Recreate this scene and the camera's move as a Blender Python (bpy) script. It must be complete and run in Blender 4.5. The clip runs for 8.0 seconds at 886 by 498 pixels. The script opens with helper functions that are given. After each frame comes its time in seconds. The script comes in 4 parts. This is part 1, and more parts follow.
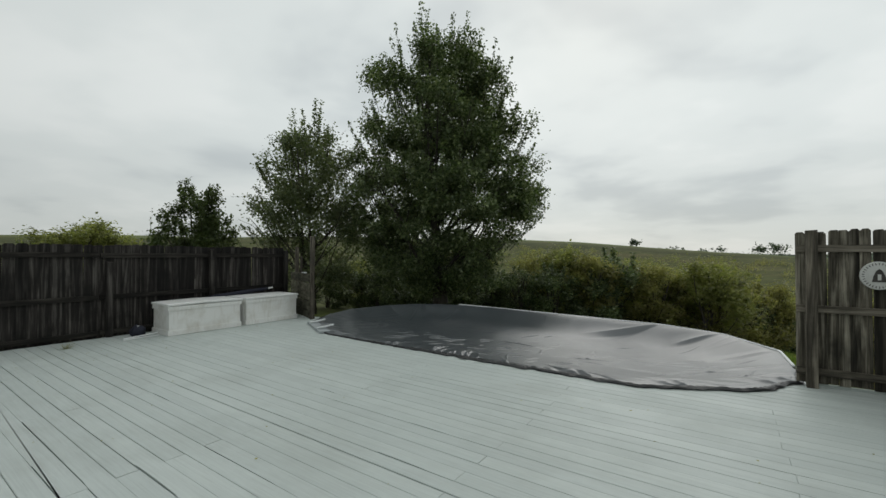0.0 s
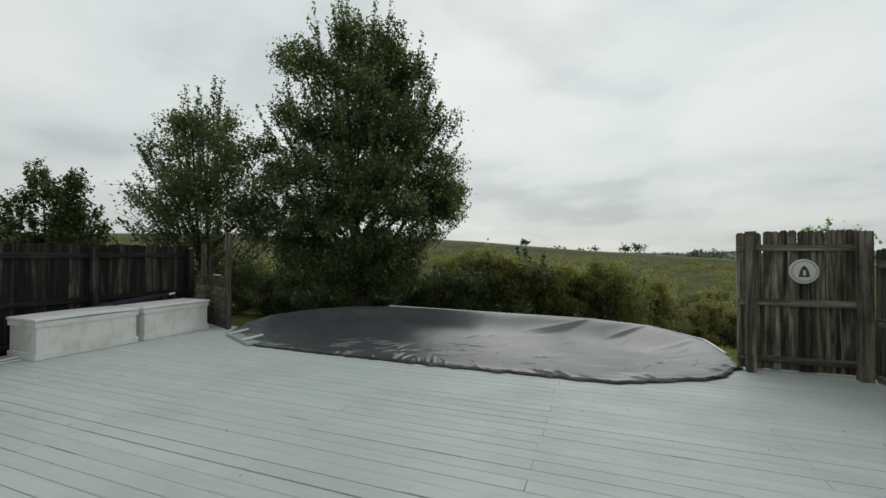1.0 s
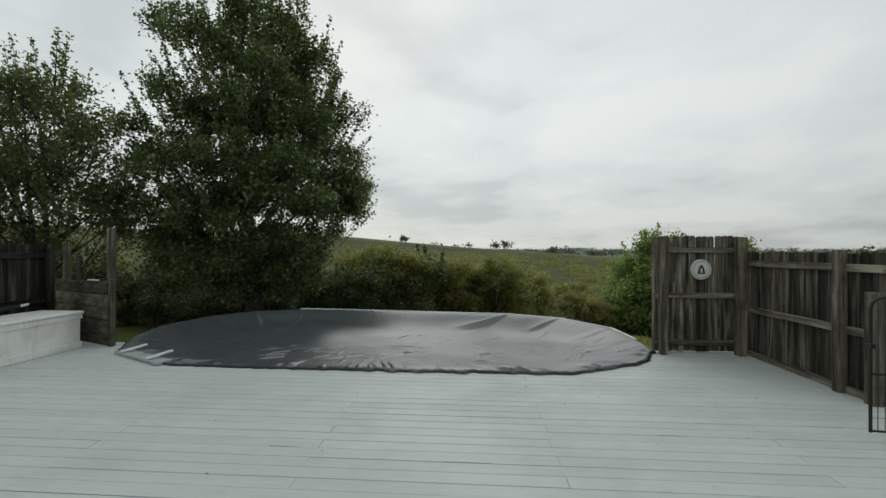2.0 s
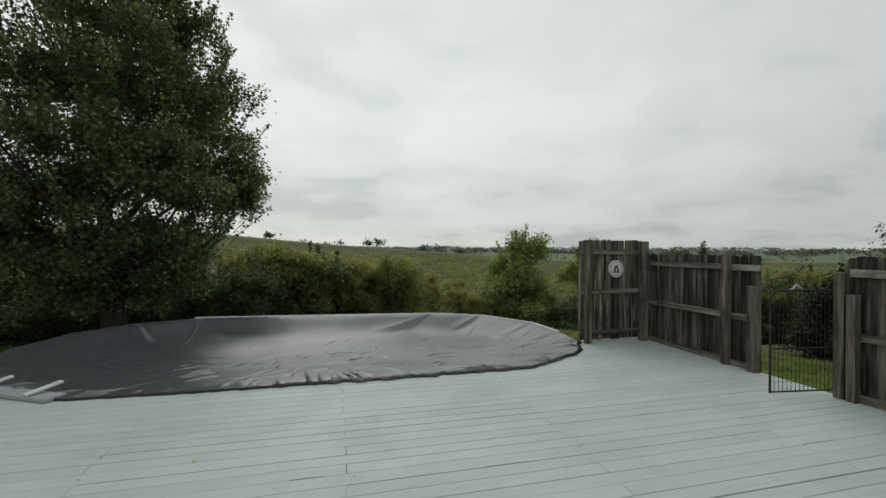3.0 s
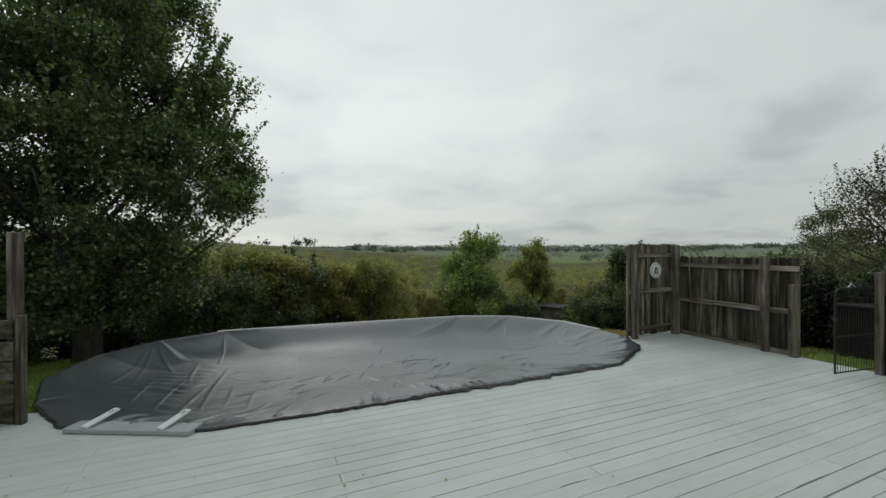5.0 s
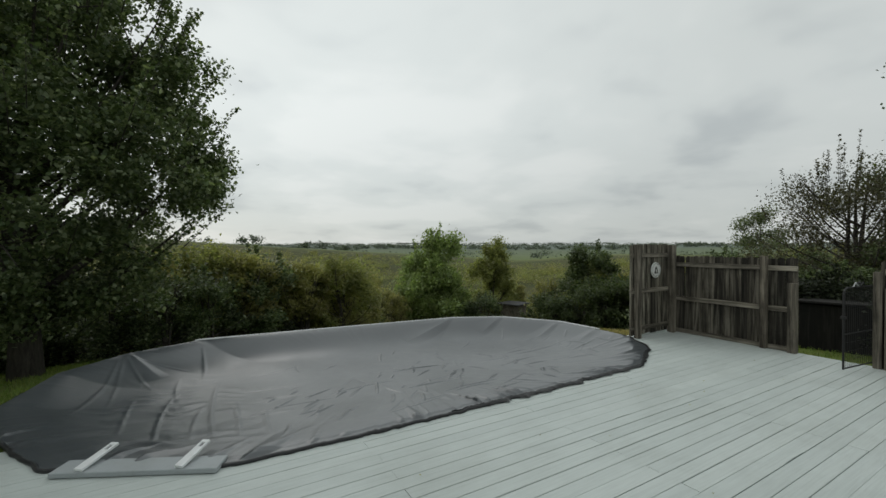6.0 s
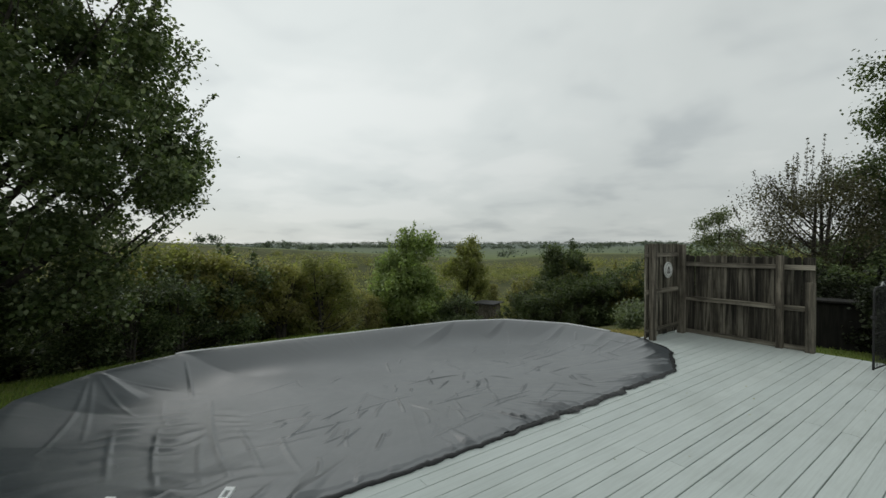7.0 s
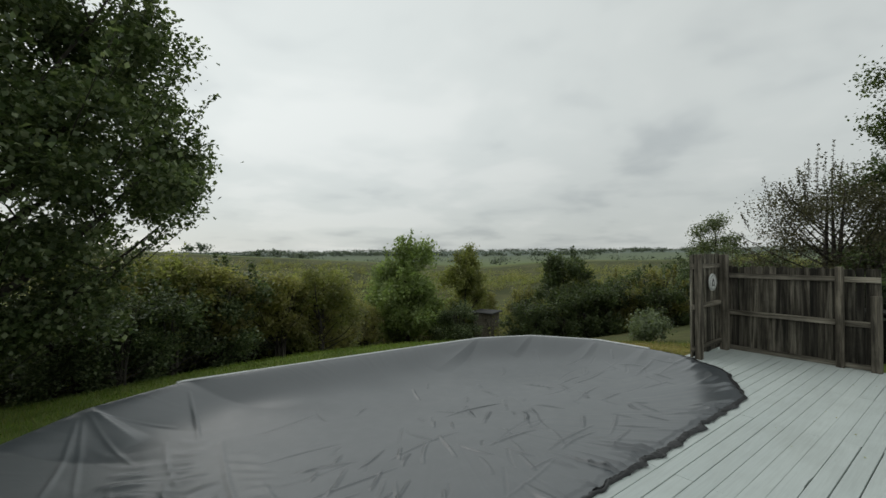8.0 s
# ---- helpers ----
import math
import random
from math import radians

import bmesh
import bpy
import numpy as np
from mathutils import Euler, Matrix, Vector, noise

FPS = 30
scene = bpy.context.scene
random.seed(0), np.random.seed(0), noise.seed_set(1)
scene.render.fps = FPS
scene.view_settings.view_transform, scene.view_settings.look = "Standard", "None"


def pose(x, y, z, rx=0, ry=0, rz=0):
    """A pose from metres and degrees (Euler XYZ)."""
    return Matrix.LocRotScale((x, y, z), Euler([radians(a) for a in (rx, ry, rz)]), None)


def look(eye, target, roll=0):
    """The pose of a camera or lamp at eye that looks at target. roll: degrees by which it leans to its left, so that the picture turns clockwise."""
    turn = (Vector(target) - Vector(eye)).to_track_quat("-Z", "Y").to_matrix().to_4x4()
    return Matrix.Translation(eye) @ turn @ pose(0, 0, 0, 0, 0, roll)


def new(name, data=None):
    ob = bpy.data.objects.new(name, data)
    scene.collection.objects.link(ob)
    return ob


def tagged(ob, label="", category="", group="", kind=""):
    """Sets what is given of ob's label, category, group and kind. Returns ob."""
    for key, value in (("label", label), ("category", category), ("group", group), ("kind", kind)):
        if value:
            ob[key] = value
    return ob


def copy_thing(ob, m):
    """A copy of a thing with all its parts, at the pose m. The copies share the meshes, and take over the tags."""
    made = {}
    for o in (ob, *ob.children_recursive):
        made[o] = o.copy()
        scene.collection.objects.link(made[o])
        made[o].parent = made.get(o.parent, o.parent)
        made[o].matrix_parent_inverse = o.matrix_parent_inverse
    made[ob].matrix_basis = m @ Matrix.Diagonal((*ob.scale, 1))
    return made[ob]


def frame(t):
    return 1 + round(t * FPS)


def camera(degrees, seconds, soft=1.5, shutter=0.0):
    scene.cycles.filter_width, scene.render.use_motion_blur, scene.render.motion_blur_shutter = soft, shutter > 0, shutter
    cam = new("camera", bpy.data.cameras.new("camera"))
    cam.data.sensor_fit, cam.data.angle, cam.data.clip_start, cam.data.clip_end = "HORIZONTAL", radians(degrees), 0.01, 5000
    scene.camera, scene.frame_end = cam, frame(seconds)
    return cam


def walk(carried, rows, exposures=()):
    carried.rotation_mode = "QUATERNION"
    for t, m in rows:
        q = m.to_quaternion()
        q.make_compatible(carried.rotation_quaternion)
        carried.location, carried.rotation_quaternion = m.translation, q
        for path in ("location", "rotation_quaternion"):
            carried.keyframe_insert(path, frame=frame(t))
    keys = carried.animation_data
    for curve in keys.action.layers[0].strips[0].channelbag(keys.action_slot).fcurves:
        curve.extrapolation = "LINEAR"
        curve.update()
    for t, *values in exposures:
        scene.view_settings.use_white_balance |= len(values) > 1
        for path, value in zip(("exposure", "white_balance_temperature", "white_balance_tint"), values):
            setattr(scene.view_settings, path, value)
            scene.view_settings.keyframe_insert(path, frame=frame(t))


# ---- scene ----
cam = camera(94.0, 8.0)
PATH = [
    (0, (-0.158, 0.017, 1.549), (-1.298, 1.66, 1.576), 0.2),
    (0.5, (-0.68, 0.007, 1.52), (-1.604, 1.78, 1.552), 0.1),
    (1, (-1.236, -0.029, 1.549), (-1.943, 1.841, 1.572), 0.1),
    (1.5, (-1.793, -0.113, 1.565), (-2.247, 1.835, 1.589), -0.0),
    (2, (-2.388, -0.172, 1.621), (-2.519, 1.824, 1.626), 0.2),
    (3.5, (-4.362, 0.106, 1.695), (-3.697, 1.993, 1.689), 0.3),
    (4, (-5.005, 0.21, 1.719), (-4.284, 2.076, 1.715), 0.1),
    (5.5, (-6.516, 1.047, 1.834), (-5.609, 2.829, 1.82), -0.1),
    (6, (-6.835, 1.494, 1.84), (-5.811, 3.212, 1.821), -0.0),
    (6.5, (-7.076, 1.941, 1.857), (-5.962, 3.602, 1.835), -0.1),
    (7, (-7.232, 2.414, 1.85), (-6.07, 4.042, 1.827), -0.1),
    (7.5, (-7.294, 2.861, 1.851), (-6.112, 4.474, 1.829), -0.2),
    (8, (-7.371, 3.36, 1.932), (-6.174, 4.962, 1.945), -0.4),
]
walk(cam, [(t, look(eye, target, roll)) for t, eye, target, roll in PATH], exposures=((0, 0.02), (2.2, 0.02), (4.2, 0.05), (6, 0.08), (8, 0.08)))
# ---- sky and light ----
world = bpy.data.worlds.new("overcast_sky")
scene.world = world
world.use_nodes = True
wn, wl = world.node_tree.nodes, world.node_tree.links
wn.clear()


def wnode(kind, **kw):
    n = wn.new(kind)
    for k, v in kw.items():
        if k == "op":
            n.operation = v
        else:
            n.inputs[k].default_value = v
    return n


w_out, w_bg = wn.new("ShaderNodeOutputWorld"), wn.new("ShaderNodeBackground")
w_sky = wn.new("ShaderNodeTexSky")
w_sky.sky_type, w_sky.sun_disc = "NISHITA", False
w_sky.sun_elevation, w_sky.sun_rotation = radians(34), radians(-15)
w_coord = wn.new("ShaderNodeTexCoord")
w_sep = wn.new("ShaderNodeSeparateXYZ")
wl.new(w_coord.outputs["Generated"], w_sep.inputs[0])
w_up = wn.new("ShaderNodeMath")
w_up.operation = "MAXIMUM"
w_up.inputs[1].default_value = 0.0
wl.new(w_sep.outputs["Z"], w_up.inputs[0])
w_den = wn.new("ShaderNodeMath")
w_den.operation = "ADD"
w_den.inputs[1].default_value = 0.19
wl.new(w_up.outputs[0], w_den.inputs[0])
w_div = []
for axis in "XY":
    d = wn.new("ShaderNodeMath")
    d.operation = "DIVIDE"
    wl.new(w_sep.outputs[axis], d.inputs[0])
    wl.new(w_den.outputs[0], d.inputs[1])
    w_div.append(d)
w_comb = wn.new("ShaderNodeCombineXYZ")
wl.new(w_div[0].outputs[0], w_comb.inputs[0])
wl.new(w_div[1].outputs[0], w_comb.inputs[1])
w_comb.inputs[2].default_value = 5.3
w_noise = wn.new("ShaderNodeTexNoise")
w_noise.inputs["Scale"].default_value = 1.05
w_noise.inputs["Detail"].default_value = 4.5
w_noise.inputs["Roughness"].default_value = 0.48
w_noise.inputs["Distortion"].default_value = 0.15
wl.new(w_comb.outputs[0], w_noise.inputs["Vector"])
w_ramp = wn.new("ShaderNodeValToRGB")
w_ramp.color_ramp.interpolation = "EASE"
w_ramp.color_ramp.elements.new(0.5)
for e, p, c in zip(w_ramp.color_ramp.elements, (0.36, 0.50, 0.66), ((0.89, 0.93, 0.905), (0.80, 0.85, 0.83), (0.63, 0.68, 0.68))):
    e.position, e.color = p, (*c, 1)
wl.new(w_noise.outputs["Fac"], w_ramp.inputs[0])
w_mul = wn.new("ShaderNodeMix")
w_mul.data_type, w_mul.blend_type = "RGBA", "MIX"
w_mul.inputs["Factor"].default_value = 0.93
w_sc = wn.new("ShaderNodeVectorMath")
w_sc.operation = "SCALE"
w_sc.inputs["Scale"].default_value = 0.1
wl.new(w_sky.outputs[0], w_sc.inputs[0])
wl.new(w_sc.outputs[0], w_mul.inputs["A"])
wl.new(w_ramp.outputs[0], w_mul.inputs["B"])
# the cloud is brightest round the hidden sun
SUN_WAY = Vector((-0.22, 0.80, 0.56)).normalized()
w_dot = wn.new("ShaderNodeVectorMath")
w_dot.operation = "DOT_PRODUCT"
w_dot.inputs[1].default_value = SUN_WAY
wl.new(w_coord.outputs["Generated"], w_dot.inputs[0])
w_map = wn.new("ShaderNodeMapRange")
for k, v in (("From Min", 0.3), ("From Max", 1.0), ("To Min", 0.745), ("To Max", 0.95)):
    w_map.inputs[k].default_value = v
wl.new(w_dot.outputs["Value"], w_map.inputs["Value"])
w_glow = wn.new("ShaderNodeVectorMath")
w_glow.operation = "SCALE"
wl.new(w_mul.outputs["Result"], w_glow.inputs[0])
# an overcast sky dims towards the horizon
w_low = wn.new("ShaderNodeMapRange")
w_low.interpolation_type = "SMOOTHSTEP"
for k, v in (("From Min", 0.0), ("From Max", 0.32), ("To Min", 0.84), ("To Max", 1.0)):
    w_low.inputs[k].default_value = v
wl.new(w_up.outputs[0], w_low.inputs["Value"])
w_both = wn.new("ShaderNodeMath")
w_both.operation = "MULTIPLY"
wl.new(w_map.outputs[0], w_both.inputs[0])
wl.new(w_low.outputs[0], w_both.inputs[1])
wl.new(w_both.outputs[0], w_glow.inputs["Scale"])
wl.new(w_glow.outputs[0], w_bg.inputs["Color"])
w_bg.inputs["Strength"].default_value = 1.0
wl.new(w_bg.outputs[0], w_out.inputs[0])

sun = new("sun", bpy.data.lights.new("sun", "SUN"))
sun.data.energy, sun.data.angle, sun.data.color = 0.5, radians(50), (1.0, 0.97, 0.92)
sun.matrix_world = look(SUN_WAY * 30, (0, 0, 0))
scene.view_settings.exposure = 0.0

# ---- materials ----


def material(name, build):
    m = bpy.data.materials.new(name)
    m.use_nodes = True
    nt = m.node_tree
    build(nt.nodes, nt.links, nt.nodes["Principled BSDF"])
    return m


def noise_tex(n, l, vec, scale, detail=4.0, rough=0.55, dist=0.0):
    t = n.new("ShaderNodeTexNoise")
    t.inputs["Scale"].default_value, t.inputs["Detail"].default_value = scale, detail
    t.inputs["Roughness"].default_value, t.inputs["Distortion"].default_value = rough, dist
    if vec is not None:
        l.new(vec, t.inputs["Vector"])
    return t.outputs["Fac"]


def scaled(n, l, vec, s, shift=None):
    m = n.new("ShaderNodeVectorMath")
    m.operation = "MULTIPLY"
    m.inputs[1].default_value = s
    l.new(vec, m.inputs[0])
    if shift is None:
        return m.outputs[0]
    a = n.new("ShaderNodeVectorMath")
    a.operation = "MULTIPLY_ADD"
    a.inputs[1].default_value = (37.0, 53.0, 71.0)
    l.new(shift, a.inputs[0])
    l.new(m.outputs[0], a.inputs[2])
    return a.outputs[0]


def ramp(n, l, fac, *stops):
    r = n.new("ShaderNodeValToRGB")
    while len(r.color_ramp.elements) < len(stops):
        r.color_ramp.elements.new(0.5)
    for e, (p, c) in zip(r.color_ramp.elements, stops):
        e.position, e.color = p, ((*c, 1) if len(c) == 3 else c)
    l.new(fac, r.inputs[0])
    return r.outputs[0]


def grey(v):
    return (v, v, v)


def mixed(n, l, a, b, fac, how="MIX"):
    m = n.new("ShaderNodeMix")
    m.data_type, m.blend_type = "RGBA", how
    for sock, v in (("A", a), ("B", b)):
        if isinstance(v, tuple):
            m.inputs[sock].default_value = (*v, 1)
        else:
            l.new(v, m.inputs[sock])
    if isinstance(fac, (int, float)):
        m.inputs["Factor"].default_value = fac
    else:
        l.new(fac, m.inputs["Factor"])
    return m.outputs["Result"]


def bumped(n, l, b, height, strength, distance):
    k = n.new("ShaderNodeBump")
    k.inputs["Strength"].default_value, k.inputs["Distance"].default_value = strength, distance
    l.new(height, k.inputs["Height"])
    l.new(k.outputs[0], b.inputs["Normal"])


def wood(name, dark, mid, light, axis, rough=0.85, wet=0.3, vary=(0.42, 0.95, 1.40)):
    """Weathered boards with the grain along the axis."""
    def build(n, l, b):
        pos, rnd = n.new("ShaderNodeNewGeometry").outputs["Position"], n.new("ShaderNodeObjectInfo").outputs["Random"]
        s = [14.0, 14.0, 14.0]
        s["xyz".index(axis)] = 0.9
        s2 = [70.0, 70.0, 70.0]
        s2["xyz".index(axis)] = 2.5
        streak = noise_tex(n, l, scaled(n, l, pos, s, rnd), 1.0, 5, 0.6, 0.4)
        grain = noise_tex(n, l, scaled(n, l, pos, s2, rnd), 1.0, 4, 0.6, 0.6)
        blot = noise_tex(n, l, pos, 1.7, 4, 0.6)
        col = ramp(n, l, streak, (0.38, dark), (0.50, mid), (0.63, light))
        tone = ramp(n, l, rnd, (0.0, grey(vary[0])), (0.5, grey(vary[1])), (1.0, grey(vary[2])))
        col = mixed(n, l, col, tone, 1.0, "MULTIPLY")
        col = mixed(n, l, col, ramp(n, l, grain, (0.30, grey(0.45)), (0.60, grey(1.25))), 0.9, "MULTIPLY")
        col = mixed(n, l, col, tuple(0.45 * c for c in dark), ramp(n, l, blot, (0.50, grey(0)), (0.72, grey(0.75))))
        l.new(col, b.inputs["Base Color"])
        b.inputs["Roughness"].default_value = rough
        b.inputs["Specular IOR Level"].default_value = wet
        bumped(n, l, b, grain, 0.6, 0.004)
    return material(name, build)


fence_wood = wood("weathered_fence_wood", (0.025, 0.0225, 0.017), (0.098, 0.088, 0.067), (0.255, 0.236, 0.188), "z", vary=(0.60, 1.0, 1.35))
rail_wood_x = wood("weathered_rail_wood_x", (0.060, 0.053, 0.041), (0.160, 0.143, 0.112), (0.28, 0.254, 0.204), "x", vary=(0.75, 1.0, 1.2))
rail_wood_y = wood("weathered_rail_wood_y", (0.060, 0.053, 0.041), (0.160, 0.143, 0.112), (0.28, 0.254, 0.204), "y", vary=(0.75, 1.0, 1.2))
post_wood = wood("weathered_post_wood", (0.040, 0.034, 0.026), (0.110, 0.096, 0.074), (0.21, 0.187, 0.147), "z", vary=(0.75, 1.0, 1.2))
side_wood = wood("dark_weathered_fence_wood", (0.020, 0.0175, 0.013), (0.080, 0.071, 0.054), (0.180, 0.164, 0.130), "z", vary=(0.35, 0.75, 1.15))
part_wood = wood("mossy_partition_wood", (0.060, 0.057, 0.040), (0.105, 0.100, 0.072), (0.165, 0.155, 0.112), "x")
pen_wood = wood("black_pen_wood", (0.005, 0.005, 0.004), (0.011, 0.010, 0.008), (0.022, 0.020, 0.017), "z")
pale_post = wood("pale_post_wood", (0.060, 0.053, 0.041), (0.150, 0.133, 0.104), (0.25, 0.224, 0.178), "z", vary=(0.85, 1.0, 1.15))
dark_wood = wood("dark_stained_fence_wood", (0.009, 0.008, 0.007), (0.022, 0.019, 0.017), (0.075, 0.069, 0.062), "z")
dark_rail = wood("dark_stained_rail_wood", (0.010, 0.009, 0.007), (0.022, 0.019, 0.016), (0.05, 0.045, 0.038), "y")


def deck_build(n, l, b):
    pos, rnd = n.new("ShaderNodeNewGeometry").outputs["Position"], n.new("ShaderNodeObjectInfo").outputs["Random"]
    grain = noise_tex(n, l, scaled(n, l, pos, (2.2, 60, 60), rnd), 1.0, 5, 0.6, 0.5)
    blot = noise_tex(n, l, pos, 0.8, 5, 0.6)
    fine = noise_tex(n, l, pos, 22.0, 4, 0.65)
    scuff = noise_tex(n, l, scaled(n, l, pos, (1.2, 7.0, 7.0), rnd), 1.0, 5, 0.7)
    col = ramp(n, l, rnd, (0.0, (0.505, 0.555, 0.535)), (1.0, (0.555, 0.605, 0.58)))
    col = mixed(n, l, col, (0.42, 0.455, 0.43), ramp(n, l, blot, (0.46, grey(0)), (0.70, grey(0.6))))
    col = mixed(n, l, col, (0.575, 0.625, 0.605), ramp(n, l, scuff, (0.55, grey(0)), (0.75, grey(0.5))))
    col = mixed(n, l, col, (0.30, 0.29, 0.26), ramp(n, l, fine, (0.70, grey(0)), (0.80, grey(0.5))))
    col = mixed(n, l, col, ramp(n, l, grain, (0.25, grey(0.90)), (0.6, grey(1.03))), 1.0, "MULTIPLY")
    l.new(col, b.inputs["Base Color"])
    b.inputs["Roughness"].default_value = 0.5
    l.new(ramp(n, l, blot, (0.35, grey(0.42)), (0.7, grey(0.68))), b.inputs["Roughness"])
    b.inputs["Specular IOR Level"].default_value = 0.35
    bumped(n, l, b, grain, 0.35, 0.003)


deck_paint = material("worn_grey_deck_paint", deck_build)


def cover_build(n, l, b):
    pos = n.new("ShaderNodeNewGeometry").outputs["Position"]
    big = noise_tex(n, l, pos, 0.9, 4, 0.6)
    fine = noise_tex(n, l, scaled(n, l, pos, (3, 7, 3)), 1.0, 1.5, 0.5, 0.8)
    dust = noise_tex(n, l, pos, 5.0, 6, 0.7)
    col = ramp(n, l, big, (0.3, (0.046, 0.055, 0.062)), (0.7, (0.059, 0.069, 0.077)))
    col = mixed(n, l, col, (0.084, 0.096, 0.103), ramp(n, l, dust, (0.55, grey(0)), (0.82, grey(0.4))))
    l.new(col, b.inputs["Base Color"])
    l.new(ramp(n, l, dust, (0.3, grey(0.29)), (0.7, grey(0.37))), b.inputs["Roughness"])
    b.inputs["Specular IOR Level"].default_value = 0.5
    b.inputs["IOR"].default_value = 1.95
    # hairline creases in patches, over a soft puckering
    line = ramp(n, l, noise_tex(n, l, scaled(n, l, pos, (2.6, 1.5, 1.0)), 1.0, 1.0, 0.5, 0.5), (0.480, grey(0)), (0.497, grey(1)), (0.512, grey(0)))
    where = ramp(n, l, noise_tex(n, l, pos, 1.3, 2, 0.5), (0.48, grey(0)), (0.62, grey(1)))
    high = n.new("ShaderNodeMath")
    high.operation = "MULTIPLY_ADD"
    l.new(line, high.inputs[0])
    l.new(where, high.inputs[1])
    l.new(fine, high.inputs[2])
    bumped(n, l, b, high.outputs[0], 0.06, 0.010)


cover_vinyl = material("grey_vinyl_pool_cover", cover_build)


def paint_build(base, dirt, rough):
    def build(n, l, b):
        pos = n.new("ShaderNodeNewGeometry").outputs["Position"]
        blot = noise_tex(n, l, pos, 3.0, 6, 0.65)
        drip = noise_tex(n, l, scaled(n, l, pos, (16, 16, 2.0)), 1.0, 4, 0.6)
        col = mixed(n, l, base, dirt, ramp(n, l, blot, (0.48, grey(0)), (0.75, grey(0.55))))
        col = mixed(n, l, col, dirt, ramp(n, l, drip, (0.55, grey(0)), (0.8, grey(0.45))))
        l.new(col, b.inputs["Base Color"])
        b.inputs["Roughness"].default_value = rough
        bumped(n, l, b, blot, 0.15, 0.004)
    return build


bench_paint = material("dirty_white_box_paint", paint_build((0.82, 0.82, 0.795), (0.46, 0.42, 0.34), 0.5))
lid_paint = material("white_lid_paint", paint_build((0.85, 0.855, 0.84), (0.60, 0.57, 0.52), 0.45))
white_plastic = material("white_plastic", paint_build((0.78, 0.80, 0.80), (0.55, 0.55, 0.52), 0.35))
grey_plastic = material("light_grey_plastic", paint_build((0.36, 0.39, 0.40), (0.25, 0.26, 0.25), 0.5))
black_metal = material("black_painted_steel", paint_build((0.010, 0.010, 0.010), (0.022, 0.02, 0.018), 0.6))
worn_metal = material("worn_pale_metal", paint_build((0.42, 0.43, 0.43), (0.2, 0.19, 0.18), 0.4))
navy_cloth = material("navy_cloth", paint_build((0.012, 0.014, 0.028), (0.02, 0.022, 0.03), 0.8))
dial_face = material("dial_face_white", paint_build((0.62, 0.63, 0.60), (0.45, 0.44, 0.40), 0.5))
dial_ink = material("dial_ink", paint_build((0.045, 0.04, 0.036), (0.09, 0.08, 0.07), 0.6))
pool_steel = material("pool_wall_sheet", paint_build((0.35, 0.40, 0.44), (0.25, 0.25, 0.24), 0.45))
black_vinyl = material("black_vinyl", paint_build((0.014, 0.015, 0.016), (0.03, 0.03, 0.03), 0.4))
pool_coping = material("pale_coping", paint_build((0.74, 0.76, 0.76), (0.5, 0.5, 0.48), 0.4))
siding = material("unseen_wall_siding", paint_build((0.50, 0.49, 0.47), (0.38, 0.37, 0.35), 0.6))
roof_dark = material("dark_shed_roof", paint_build((0.05, 0.05, 0.05), (0.09, 0.085, 0.08), 0.8))


def bark_build(n, l, b):
    pos = n.new("ShaderNodeNewGeometry").outputs["Position"]
    rid = noise_tex(n, l, scaled(n, l, pos, (18, 18, 3.5)), 1.0, 6, 0.65, 0.5)
    l.new(ramp(n, l, rid, (0.3, (0.02, 0.017, 0.014)), (0.7, (0.085, 0.074, 0.062))), b.inputs["Base Color"])
    b.inputs["Roughness"].default_value = 0.95
    bumped(n, l, b, rid, 0.8, 0.02)


bark = material("furrowed_bark", bark_build)


def leaves(name, a, c, e, through_light=0.35, gloss=0.3):
    """Leaves of three mingled greens; light passes through in part."""
    m = bpy.data.materials.new(name)
    m.use_nodes = True
    n, l = m.node_tree.nodes, m.node_tree.links
    b, out = n["Principled BSDF"], n["Material Output"]
    geo = n.new("ShaderNodeNewGeometry")
    patch = noise_tex(n, l, geo.outputs["Position"], 0.9, 3, 0.6)
    col = ramp(n, l, geo.outputs["Random Per Island"], (0.0, a), (0.6, c), (1.0, e))
    col = mixed(n, l, col, ramp(n, l, patch, (0.35, grey(0.65)), (0.65, grey(1.25))), 1.0, "MULTIPLY")
    l.new(col, b.inputs["Base Color"])
    b.inputs["Roughness"].default_value = 0.38
    b.inputs["Specular IOR Level"].default_value = gloss
    tr = n.new("ShaderNodeBsdfTranslucent")
    l.new(mixed(n, l, col, (1.25, 1.35, 0.7), 1.0, "MULTIPLY"), tr.inputs["Color"])
    mx = n.new("ShaderNodeMixShader")
    mx.inputs[0].default_value = through_light
    l.new(b.outputs[0], mx.inputs[1])
    l.new(tr.outputs[0], mx.inputs[2])
    l.new(mx.outputs[0], out.inputs["Surface"])
    return m


# the palest of the three tones puts leaf glints into the colour
maple_leaf = leaves("maple_leaves", (0.062, 0.092, 0.041), (0.125, 0.166, 0.079), (0.31, 0.35, 0.215), 0.38)
grey_leaf = leaves("grey_green_leaves", (0.105, 0.135, 0.075), (0.155, 0.185, 0.105), (0.22, 0.24, 0.15), 0.45)
light_leaf = leaves("light_green_leaves", (0.215, 0.28, 0.115), (0.29, 0.36, 0.155), (0.37, 0.42, 0.21), 0.5)
olive_leaf = leaves("olive_leaves", (0.205, 0.225, 0.092), (0.275, 0.286, 0.120), (0.34, 0.33, 0.152), 0.55)
rust_leaf = leaves("yellow_brown_leaves", (0.24, 0.236, 0.104), (0.305, 0.29, 0.133), (0.37, 0.33, 0.16), 0.55)
